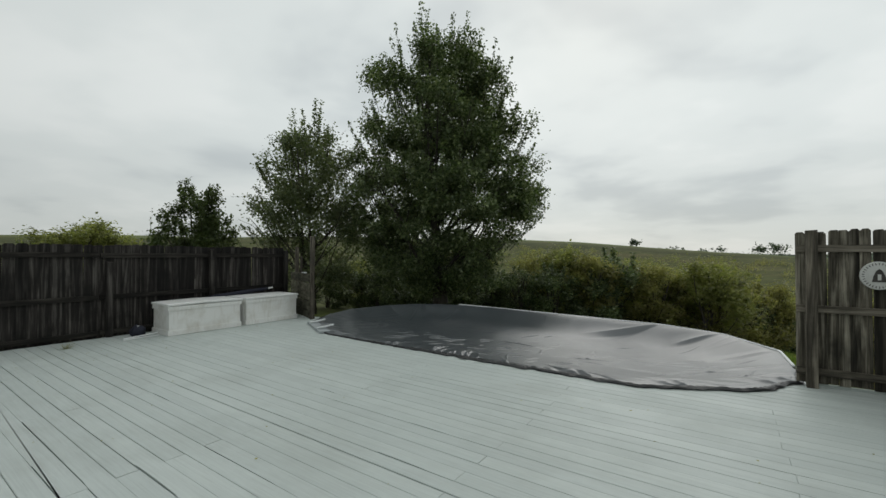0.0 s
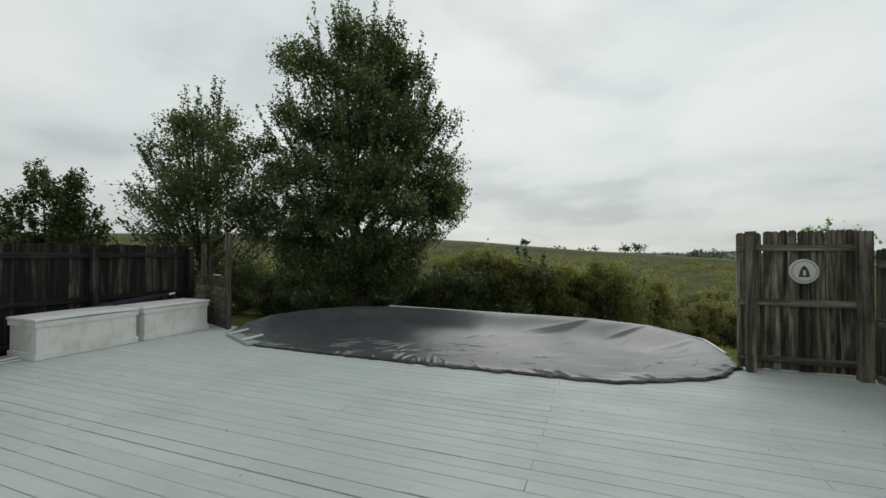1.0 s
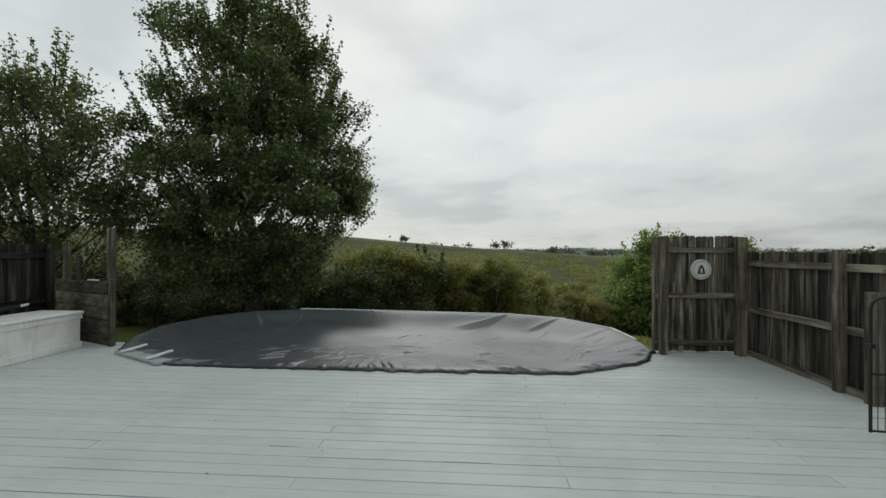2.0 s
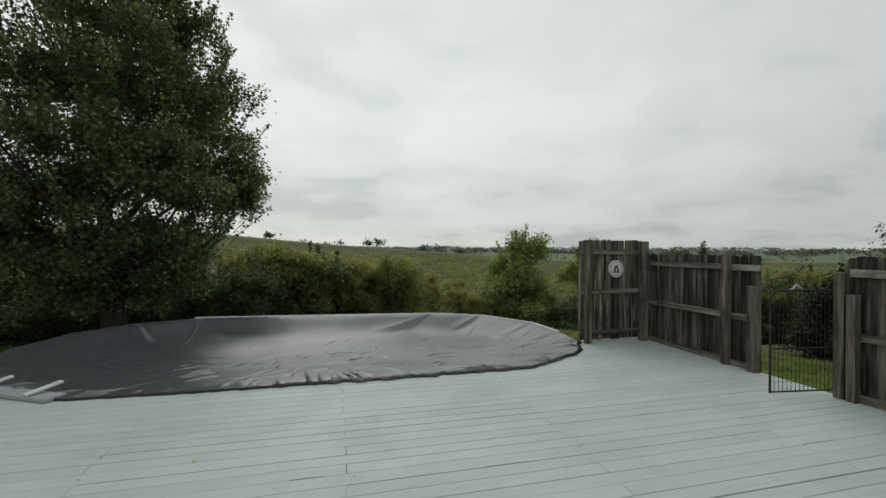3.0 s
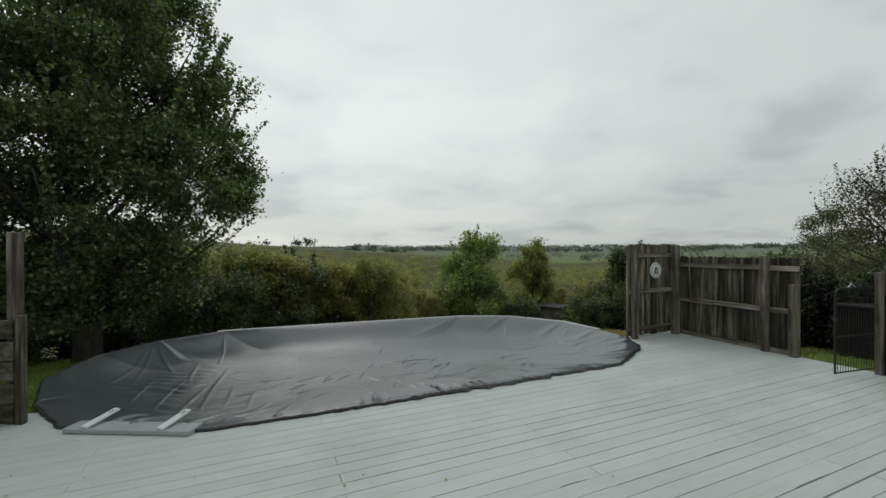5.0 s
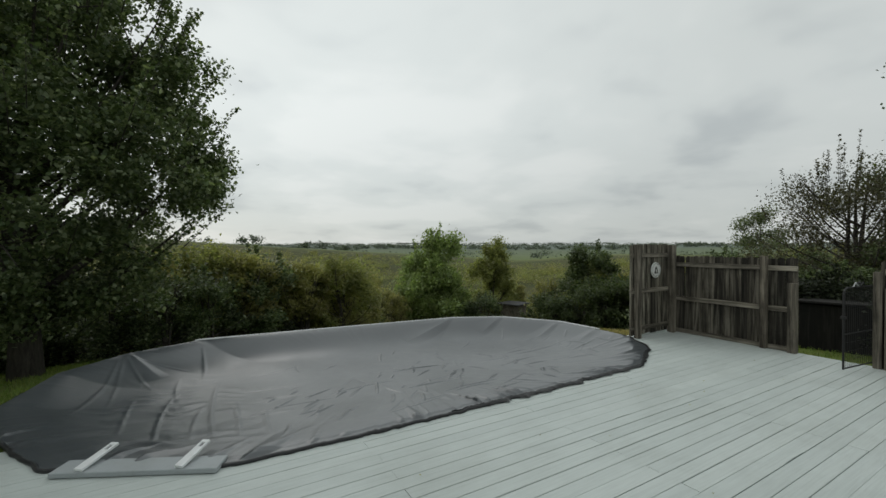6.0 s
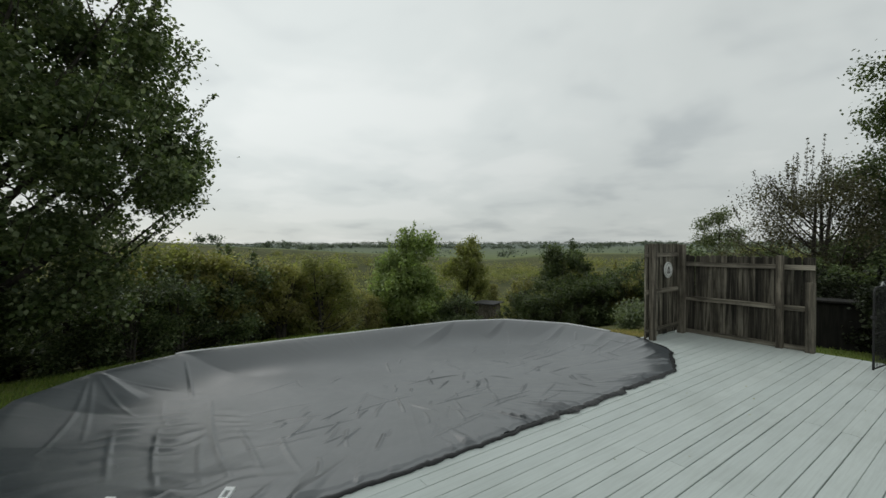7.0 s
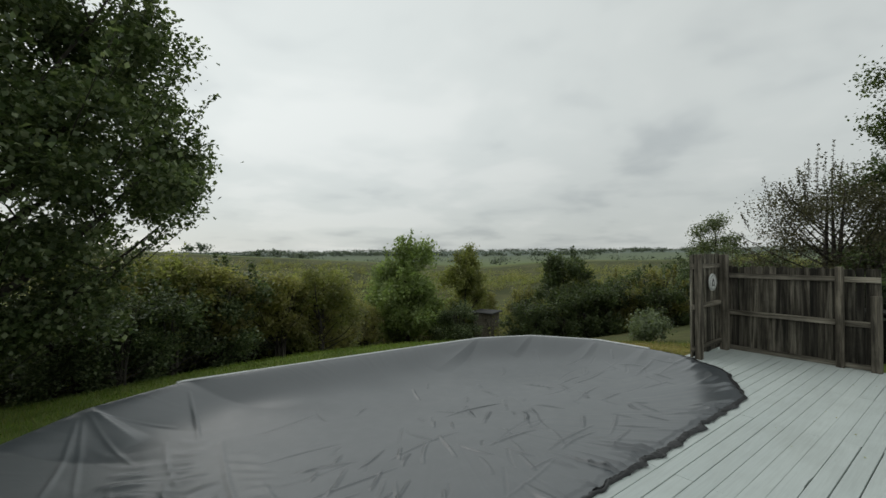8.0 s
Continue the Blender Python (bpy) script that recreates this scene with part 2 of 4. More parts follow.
pale_leaf = leaves("pale_shrub_leaves", (0.15, 0.18, 0.12), (0.20, 0.235, 0.16), (0.26, 0.29, 0.20), 0.45)
deep_leaf = leaves("deep_green_leaves", (0.065, 0.092, 0.042), (0.095, 0.125, 0.056), (0.14, 0.165, 0.08), 0.42)
bare_leaf = leaves("sparse_brown_leaves", (0.07, 0.07, 0.046), (0.1, 0.094, 0.062), (0.145, 0.13, 0.09), 0.42)
# near-black leaf colour stands in for the shade under the trees
shade_leaf = leaves("shade_darkened_leaves", (0.020, 0.026, 0.015), (0.029, 0.037, 0.020), (0.042, 0.05, 0.028), 0.15, 0.08)
# haze over the far trees mixed into their leaf colour
far_leaf = leaves("haze_tinted_far_leaves", (0.105, 0.128, 0.112), (0.135, 0.16, 0.142), (0.165, 0.19, 0.17), 0.38)
straw = leaves("straw_blades", (0.26, 0.21, 0.09), (0.34, 0.275, 0.12), (0.42, 0.34, 0.16))
blade_leaf = leaves("grass_blades", (0.10, 0.165, 0.03), (0.15, 0.215, 0.046), (0.24, 0.25, 0.08))


def ground_build(n, l, b):
    geo = n.new("ShaderNodeNewGeometry")
    pos = geo.outputs["Position"]
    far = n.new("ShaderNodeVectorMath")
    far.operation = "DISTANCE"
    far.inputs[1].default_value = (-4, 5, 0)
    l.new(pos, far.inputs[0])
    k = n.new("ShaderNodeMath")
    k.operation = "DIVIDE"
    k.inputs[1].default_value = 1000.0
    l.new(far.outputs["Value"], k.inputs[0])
    near = noise_tex(n, l, pos, 2.2, 6, 0.7)
    mid = noise_tex(n, l, scaled(n, l, pos, (0.06, 0.06, 0.35)), 1.0, 7, 0.7, 0.4)
    tuft = noise_tex(n, l, pos, 0.45, 8, 0.75)
    lawn = ramp(n, l, near, (0.3, (0.095, 0.145, 0.03)), (0.7, (0.17, 0.205, 0.055)))
    brush = ramp(n, l, mid, (0.32, (0.082, 0.094, 0.038)), (0.5, (0.108, 0.117, 0.047)), (0.68, (0.138, 0.126, 0.060)))
    brush = mixed(n, l, brush, ramp(n, l, tuft, (0.35, grey(0.55)), (0.65, grey(1.2))), 0.8, "MULTIPLY")
    thicket = noise_tex(n, l, scaled(n, l, pos, (0.035, 0.05, 0.2)), 1.0, 5, 0.65, 0.6)
    brush = mixed(n, l, brush, (0.058, 0.064, 0.030), ramp(n, l, thicket, (0.48, grey(0)), (0.62, grey(0.7))))
    pasture = ramp(n, l, mid, (0.35, (0.135, 0.178, 0.066)), (0.65, (0.178, 0.205, 0.086)))
    # distance haze put into the far ground's colour
    haze_tint = (0.155, 0.185, 0.172)
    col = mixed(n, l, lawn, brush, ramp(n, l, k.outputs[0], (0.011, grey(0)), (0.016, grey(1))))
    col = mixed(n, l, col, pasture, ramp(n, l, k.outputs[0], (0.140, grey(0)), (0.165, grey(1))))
    col = mixed(n, l, col, haze_tint, ramp(n, l, k.outputs[0], (0.20, grey(0)), (0.8, grey(0.85))))
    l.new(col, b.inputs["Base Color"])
    b.inputs["Roughness"].default_value = 0.95
    b.inputs["Specular IOR Level"].default_value = 0.1
    bumped(n, l, b, tuft, 0.6, 0.15)


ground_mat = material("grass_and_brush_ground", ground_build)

# ---- helpers of this scene ----


def from_bm(name, bm, mat, smooth=False):
    me = bpy.data.meshes.new(name)
    bm.to_mesh(me)
    bm.free()
    me.materials.append(mat)
    if smooth:
        me.polygons.foreach_set("use_smooth", [True] * len(me.polygons))
    return me


def part(name, bm, mat, parent, label="", smooth=False):
    """One mesh object under a thing or a part."""
    ob = new(name, from_bm(name, bm, mat, smooth))
    ob.parent = parent
    return tagged(ob, label)


def piece(name, me, parent, m):
    ob = new(name, me)
    ob.parent = parent
    ob.matrix_local = m
    return ob


def thing(name, label, category, at=(0, 0, 0), turn=0.0, group="", kind=""):
    ob = new(name)
    ob.matrix_world = pose(*at, 0, 0, turn)
    return tagged(ob, label, category, group, kind)


def add_box(bm, lo, hi, bevel=0.0, m=None):
    size, mid = [b - a for a, b in zip(lo, hi)], [(a + b) / 2 for a, b in zip(lo, hi)]
    made = bmesh.ops.create_cube(bm, size=1.0, matrix=Matrix.Translation(mid) @ Matrix.Diagonal((*size, 1)))["verts"]
    if bevel:
        edges = {e for v in made for e in v.link_edges}
        out = bmesh.ops.bevel(bm, geom=list(edges), offset=bevel, segments=2, affect="EDGES", profile=0.5)
        made = list({v for f in out["faces"] for v in f.verts} | {v for v in made if v.is_valid})
    if m is not None:
        bmesh.ops.transform(bm, matrix=m, verts=made)
    return made


def box(lo, hi, bevel=0.0, m=None):
    bm = bmesh.new()
    add_box(bm, lo, hi, bevel, m)
    return bm


def tube_data(pts, radii, sides=6):
    """Verts and faces of a tapered tube along the points."""
    pts = [Vector(p) for p in pts]
    vs, fs = [], []
    for i, (p, r) in enumerate(zip(pts, radii)):
        d = (pts[min(i + 1, len(pts) - 1)] - pts[max(i - 1, 0)]).normalized()
        side = d.cross(Vector((0.31, 0.95, 0.05)) if abs(d.z) > 0.8 else Vector((0, 0, 1))).normalized()
        other = d.cross(side)
        for k in range(sides):
            a = 2 * math.pi * k / sides
            vs.append(p + (math.cos(a) * side + math.sin(a) * other) * float(r))
    for i in range(len(pts) - 1):
        for k in range(sides):
            j = (k + 1) % sides
            fs.append((i * sides + k, i * sides + j, (i + 1) * sides + j, (i + 1) * sides + k))
    fs.append(tuple(range(sides))[::-1])
    fs.append(tuple(range((len(pts) - 1) * sides, len(pts) * sides)))
    return vs, fs


def add_tube(bm, pts, radii, sides=8):
    vs, fs = tube_data(pts, radii, sides)
    made = [bm.verts.new(v) for v in vs]
    for f in fs:
        bm.faces.new([made[i] for i in f])


def tube(pts, radii, sides=8):
    bm = bmesh.new()
    add_tube(bm, pts, radii, sides)
    bmesh.ops.recalc_face_normals(bm, faces=bm.faces[:])
    return bm


def mesh_of(name, vs, fs, mat, smooth=False):
    me = bpy.data.meshes.new(name)
    me.from_pydata([tuple(v) for v in vs], [], fs)
    me.materials.append(mat)
    if smooth:
        me.polygons.foreach_set("use_smooth", [True] * len(me.polygons))
    return me


# ---- ground ----
TH = [-180, -60, 0, 20, 36, 48, 62, 76, 90, 106, 120, 135, 150, 180]
VALLEY = [0.8, 0.8, 1.4, 3.2, 5.0, 6.5, 6.8, 6.6, 6.0, 5.2, 4.2, 2.4, 1.0, 0.8]
CREST = [1.5, 0.2, -0.6, -0.9, -1.2, -1.9, -1.6, -0.25, 0.6, 1.75, 2.2, 2.35, 2.2, 1.5]


def ground_z(x, y):
    """Height of the land: yard, wooded dip, rising field, far ridges."""
    dx, dy = x + 4.0, y - 5.0
    r, th = math.hypot(dx, dy), math.degrees(math.atan2(dy, dx))
    v = np.interp(th, TH, VALLEY)
    zc = 1.7 + 170 * math.tan(radians(np.interp(th, TH, CREST)))
    n1 = noise.noise((x * 0.02, y * 0.02, 3.1))
    n2 = noise.noise((x * 0.005, y * 0.005, 7.7))
    z = np.interp(r, [0, 7, 10.5, 18, 30, 45, 75, 125, 170, 260, 450, 620, 800, 1300, 3200],
                  [-0.46, -0.50, -1.05, -1.05 - 0.4 * max(0.0, v - 1.05), -max(v, 1.1), -v - 0.6, -v * 0.75 + 0.25 * zc * 0.3, 0.12 * -v + 0.72 * zc, zc, min(zc, 0.0) - 4.5, -8.5, -4.0, -8.0, 0.8, 2.0])
    z += n1 * min(1.2, max(0, r - 14) * 0.02) + n2 * min(5.0, max(0, r - 200) * 0.012)
    return float(z)


def build_ground():
    radii = [0.0] + list(np.geomspace(1.5, 3200, 110))
    steps = 220
    vs, fs = [], []
    for r in radii:
        for k in range(steps):
            a = 2 * math.pi * k / steps
            x, y = -4 + r * math.cos(a), 5 + r * math.sin(a)
            vs.append((x, y, ground_z(x, y)))
    for i in range(len(radii) - 1):
        for k in range(steps):
            j = (k + 1) % steps
            fs.append((i * steps + k, (i + 1) * steps + k, (i + 1) * steps + j, i * steps + j))
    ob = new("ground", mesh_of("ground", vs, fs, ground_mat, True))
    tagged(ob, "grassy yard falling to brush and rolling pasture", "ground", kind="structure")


build_ground()


def build_unseen_wall():
    """Unseen plain sided wall, added behind the walk to dim light and reflections."""
    w = tagged(new("wall_south"), "unseen plain wall added behind the deck to dim light and reflections", "wall", kind="structure")
    part("wall_core", box((-9.9, -3.75, -1.2), (2.2, -3.45, 2.9)), siding, w)
    for k in range(16):
        part("siding_board", box((-9.92, -3.446, 0.03 + 0.18 * k), (2.22, -3.428, 0.205 + 0.18 * k), 0.003), siding, w)


build_unseen_wall()

# ---- pool under its cover ----
RIM = [(-6.68, 5.36), (-5.40, 5.30), (-3.2, 5.31), (-1.05, 5.34), (0.10, 5.98), (0.47, 6.60), (0.55, 7.15), (0.47, 8.40), (-0.28, 9.57),
       (-1.41, 10.11), (-4.40, 10.38), (-6.77, 10.56), (-7.84, 10.0), (-8.52, 9.20), (-8.74, 7.95), (-8.42, 6.90), (-7.94, 6.06)]
MID = Vector((-4.1, 7.85))


def rim_at(a):
    """Distance from the pool's middle to the cover's edge in the direction a."""
    d = Vector((math.cos(a), math.sin(a)))
    best = 1.0
    for (x0, y0), (x1, y1) in zip(RIM, RIM[1:] + RIM[:1]):
        e = Vector((x1 - x0, y1 - y0))
        den = d.x * e.y - d.y * e.x
        if abs(den) < 1e-9:
            continue
        w = Vector((x0, y0)) - MID
        s, u = (w.x * e.y - w.y * e.x) / den, (w.x * d.y - w.y * d.x) / den
        if s > 0 and -1e-6 <= u <= 1 + 1e-6:
            best = s
    return best


def front_share(x, y):
    """One along the deck's side of the pool, none along its back."""
    return min(1.0, max(0.0, (7.3 - y) / 0.9))


# packing creases: foot and head of each
FOLDS = [(-7.84, 9.9, -7.36, 8.7), (-7.84, 9.9, -6.95, 9.55), (-7.86, 9.9, -7.80, 7.9), (-7.9, 9.8, -8.1, 7.6), (-7.52, 6.66, -7.56, 8.3), (-7.19, 6.15, -7.13, 8.2), (-7.05, 7.9, -7.07, 9.2), (-6.90, 6.05, -6.76, 7.6),
         (-6.70, 5.95, -6.54, 8.9), (-6.48, 5.95, -6.42, 7.5), (-6.21, 5.85, -6.12, 6.9), (-6.75, 9.1, -6.74, 10.3)]
# tent folds that run in from the corners: corner, direction in degrees, length
TENTS = [(-1.41, 10.11, 202, 1.7), (-1.41, 10.11, 186, 1.1), (-0.28, 9.57, 196, 0.9), (0.47, 8.40, 190, 1.0), (0.50, 7.40, 193, 0.9),
         (-7.84, 10.0, 306, 0.9)]
TENTS = [(x, y, math.cos(radians(d)), math.sin(radians(d)), k) for x, y, d, k in TENTS]


def cover_z(x, y, v, a, r):
    """Height of the cover, v from the middle (0) to the edge (1)."""
    into = (1 - v) * r
    f = front_share(x, y)
    g = min(1.0, max(0.0, (9.0 - y) / 3.2))
    g = g * g * (3 - 2 * g)
    lip = 0.035 * g + 0.052 * (1 - g) - 0.012 * (1 - g) * (0.5 + 0.5 * math.sin(x * 2.6))
    sag = 0.34 * (1 - g) + 0.14 * g
    reach = 0.85 * (1 - g) + 1.3 * g
    z = lip - sag * (1 - math.exp(-(into / reach) ** 1.6 * 1.8))
    z += 0.012 * noise.noise((x * 0.55, y * 0.55, 0.0)) * min(1.0, into)
    for cx, cy, ux, uy, long in TENTS:
        dx, dy = x - cx, y - cy
        along = dx * ux + dy * uy
        if 0 < along < long:
            off = (dx * uy - dy * ux) / (0.07 + 0.12 * along)
            off = off * 0.55 if off > 0 else -off
            if off < 1:
                z += 0.50 * (lip + 0.01 - z) * (1 - along / long) * (1 - off) ** 1.2 * min(1.0, along / 0.08)
    # gathers along the deck's edge
    edge = max(0.0, 1 - into / 0.75) ** 1.6 * (0.06 + 0.94 * f)
    fold = abs(noise.noise((a * 15.0 + into * 0.9, into * 0.8, 1.7)))
    z += edge * 0.085 * max(0.0, 1 - fold * 5.0) * max(0.0, 0.35 + 1.4 * noise.noise((a * 5.0, 0.2, 9.0))) * min(1.0, into / 0.05 + 0.25)
    # slow swells
    z += 0.010 * noise.noise((x * 1.5, y * 1.1, 31.0)) * min(1.0, into * 1.5)
    # swags hanging between the packing creases at the step's end
    if -8.2 < x < -6.2 and y < 9.4:
        k = min(1.0, (x + 8.2) * 1.6, (-6.2 - x) * 1.6) * min(1.0, (9.4 - y)) * min(1.0, into * 2)
        w = (y * 3.4 + x * 1.5 + 1.5 * noise.noise((x * 1.7, y * 0.9, 3.0))) % 1.0
        z += 0.022 * k * (0.5 - 0.5 * math.cos(2 * math.pi * w ** 1.4)) * max(0.0, 0.35 + 1.3 * noise.noise((x * 2.6, y * 1.1, 21.0)))
    return z


def finer(p, n, axis, wrap):
    """Rows of p resampled n times as finely along the axis, with a smooth spline."""
    p = np.moveaxis(p, axis, 0)
    m = len(p)
    t = np.arange(m * n if wrap else (m - 1) * n + 1) / n
    i = np.minimum(np.floor(t).astype(int), m - 1)
    u = (t - i).reshape(-1, *([1] * (p.ndim - 1)))
    pick = (lambda k: p[(i + k) % m]) if wrap else (lambda k: p[np.clip(i + k, 0, m - 1)])
    a, b, c, d = pick(-1), pick(0), pick(1), pick(2)
    q = b + 0.5 * u * (c - a + u * (2 * a - 5 * b + 4 * c - d + u * (3 * (b - c) + d - a)))
    return np.moveaxis(q, 0, axis)


def build_cover():
    cover = thing("pool_cover", "creased dark grey vinyl winter cover over the oval pool", "pool cover")
    na, nv = 750, 131
    grid = np.empty((na, nv, 3))
    skirt = np.empty((na, 3, 3))
    for i in range(na):
        a = 2 * math.pi * i / na
        fr = front_share(0, MID.y + rim_at(a) * math.sin(a))
        r = rim_at(a) + fr * (0.045 * noise.noise((a * 14, 0, 0)) + 0.02 * noise.noise((a * 45, 0, 0)))
        for j in range(nv):
            v = 1 - (1 - j / (nv - 1)) ** 1.5
            x, y = MID.x + v * r * math.cos(a), MID.y + v * r * math.sin(a)
            z = cover_z(x, y, v, a, r)
            if front_share(x, y) > 0.6 and v > 0.97:
                z = max(0.026, z * (1 - (v - 0.97) / 0.03 * 0.5))
            grid[i, j] = (x, y, z)
        # the skirt: tucked flat at the deck, hanging outside elsewhere
        x, y = MID.x + r * math.cos(a), MID.y + r * math.sin(a)
        f = front_share(x, y)
        for k, (dr, dz) in enumerate(((0.025, -0.03), (0.05, -0.17), (0.06, -0.43))):
            rr = r + (dr if f < 0.5 else 0.006 * (k + 1)) + 0.02 * noise.noise((a * 40, k, 2.0))
            skirt[i, k] = (MID.x + rr * math.cos(a), MID.y + rr * math.sin(a), (0.024, 0.016, 0.012)[k] if f > 0.5 else 0.03 + dz)
    p = finer(finer(grid, 2, 1, False), 2, 0, True)
    skirt = finer(skirt, 2, 0, True)
    flat = p.reshape(-1, 3)

    def crease(x0, y0, x1, y1, wide, amp, bow=0.0):
        """A pinched line in the sheet, steep on one side."""
        long = math.hypot(x1 - x0, y1 - y0)
        ux, uy = (x1 - x0) / long, (y1 - y0) / long
        dx, dy = flat[:, 0] - x0, flat[:, 1] - y0
        along = (dx * ux + dy * uy) / long
        off = dy * ux - dx * uy - bow * long * np.sin(np.clip(along, 0, 1) * math.pi)
        side = np.clip(1 - np.where(off > 0, off / (wide * 1.6), -off / wide), 0, 1)
        flat[:, 2] += amp * side * np.clip(np.sin(np.clip(along, 0, 1) * math.pi), 0, 1) ** 0.5

    rng = random.Random(77)
    for x0, y0, x1, y1 in FOLDS:
        crease(x0, y0, x1, y1, 0.028, rng.uniform(0.008, 0.014) * (0.6 if y0 > y1 else 1), rng.uniform(-0.03, 0.03))
    # short straight creases, most of them running towards the far corner
    for k in range(125):
        cx, cy = rng.uniform(-6.1, 0.2), rng.uniform(5.6, 9.2)
        if k < 90:
            cx, cy = rng.uniform(-6.2, 0.1), rng.uniform(5.7, 7.9)
        pick = rng.random()
        ang = radians(rng.gauss(52, 12) if pick < 0.55 else rng.gauss(4, 9) if pick < 0.85 else rng.gauss(100, 12))
        half, wide, amp = rng.uniform(0.08, 0.30), rng.uniform(0.016, 0.022), rng.uniform(0.009, 0.020) * rng.choice((1, 1, 1, -0.7))
        if pick > 0.55 and pick < 0.85:
            half, amp = half * 1.7, amp * 0.7
        ux, uy = math.cos(ang) * half, math.sin(ang) * half
        crease(cx - ux, cy - uy, cx + ux, cy + uy, wide, amp, rng.uniform(-0.06, 0.06))
    p = np.concatenate([p, skirt], axis=1)
    na, row = p.shape[0], p.shape[1]
    vs = p.reshape(-1, 3)
    i, j = np.meshgrid(np.arange(na), np.arange(row - 1), indexing="ij")
    b = (i + 1) % na
    fs = np.stack([i * row + j, i * row + j + 1, b * row + j + 1, b * row + j], axis=-1).reshape(-1, 4).tolist()
    sheet = new("sheet", mesh_of("cover_sheet", vs, fs, cover_vinyl, True))
    sheet.parent = cover
    # rolled hem along the deck
    pts, rad = [], []
    for i in range(300):
        a = radians(172) + radians(196) * i / 299
        r = rim_at(a) + 0.022 + front_share(0, MID.y + rim_at(a) * math.sin(a)) * (0.045 * noise.noise((a * 14, 0, 0)) + 0.02 * noise.noise((a * 45, 0, 0)))
        wob = noise.noise((a * 40, 3.0, 1.0))
        pts.append((MID.x + r * math.cos(a), MID.y + r * math.sin(a), 0.012 + 0.006 * wob))
        rad.append(0.016 + 0.024 * abs(wob))
    part("hem", tube(pts, rad, 7), black_vinyl, cover, "rolled black underside of the hem", True)
    # loose black flap of the cover lying bunched on the boards
    bm, rows = bmesh.new(), []
    for i in range(420):
        a = radians(262) + radians(92) * i / 419
        fr = front_share(0, MID.y + rim_at(a) * math.sin(a))
        r = rim_at(a) + fr * (0.045 * noise.noise((a * 14, 0, 0)) + 0.02 * noise.noise((a * 45, 0, 0)))
        wide = (0.025 + 0.075 * max(0.0, 0.55 + noise.noise((a * 17, 5.0, 0)))) * min(1.0, i / 90, (419 - i) / 25)
        line = []
        for k in range(6):
            rr = r + 0.005 + wide * k / 5
            z = 0.034 - 0.022 * (k / 5) ** 2 + 0.016 * abs(noise.noise((a * 60 + k * 0.35, k * 0.5, 8.0)))
            line.append(bm.verts.new((MID.x + rr * math.cos(a), MID.y + rr * math.sin(a), z)))
        rows.append(line)
    for p0, p1 in zip(rows, rows[1:]):
        for k in range(5):
            bm.faces.new((p0[k], p0[k + 1], p1[k + 1], p1[k]))
    part("flap", bm, black_vinyl, cover, "bunched black flap on the boards", True)
    pool = thing("swimming_pool", "oval pool wall of pale sheet metal under its cover", "pool")
    bm = bmesh.new()
    ring = []
    for i in range(160):
        a = 2 * math.pi * i / 160
        r = rim_at(a) - 0.10
        x, y = MID.x + r * math.cos(a), MID.y + r * math.sin(a)
        ring.append((bm.verts.new((x, y, -0.02)), bm.verts.new((x, y, -1.1))))
    for i in range(160):
        (p, q), (s, t) = ring[i], ring[(i + 1) % 160]
        bm.faces.new((p, q, t, s))
    part("pool_wall", bm, pool_steel, pool)
    pts = []
    for i in range(120):
        a = radians(-6) + radians(142) * i / 119
        r = rim_at(a) + 0.02
        pts.append((MID.x + r * math.cos(a), MID.y + r * math.sin(a), 0.042))
    part("top_rail", tube(pts, [0.021] * 120, 7), pool_coping, pool, "pale grey coping rail", True)
    return cover


build_cover()

# ---- deck ----


def plank_mesh(name, width, thick, mat):
    """A board one metre long with eased top edges, to be stretched along x."""
    c, w = 0.0035, width / 2
    sec = [(-w, -thick), (w, -thick), (w, -c), (w - c, 0), (-w + c, 0), (-w, -c)]
    vs = [(-0.5, y, z) for y, z in sec] + [(0.5, y, z) for y, z in sec]
    fs = [(i, (i + 1) % 6, 6 + (i + 1) % 6, 6 + i) for i in range(6)] + [tuple(range(6))[::-1], tuple(range(6, 12))]
    return mesh_of(name, vs, [f[::-1] for f in fs], mat)


PITCH, DECK_X0, DECK_X1 = 0.1462, -9.62, 1.97


def pool_span(y):
    """Where the cover's edge crosses this y, on both sides."""
    xs = []
    for (x0, y0), (x1, y1) in zip(RIM, RIM[1:] + RIM[:1]):
        if (y0 - y) * (y1 - y) < 0:
            xs.append(x0 + (y - y0) / (y1 - y0) * (x1 - x0))
    return (min(xs), max(xs)) if xs else None


def notched_mesh(length, width, thick, a, b, deep):
    """A board with a long splinter gone from its edge between a and b."""
    w, h = width / 2, length / 2
    plan = [(-h, -w), (a, -w), (a + 0.03, -w + deep * 0.8), ((a + b) / 2, -w + deep), (b - 0.05, -w + deep * 0.6), (b, -w), (h, -w), (h, w), (-h, w)]
    n = len(plan)
    vs = [(x, y, 0) for x, y in plan] + [(x, y, -thick) for x, y in plan]
    fs = [tuple(range(n)), tuple(range(n, 2 * n))[::-1]] + [((i + 1) % n, i, i + n, (i + 1) % n + n) for i in range(n)]
    return mesh_of("plank", vs, fs, deck_paint)


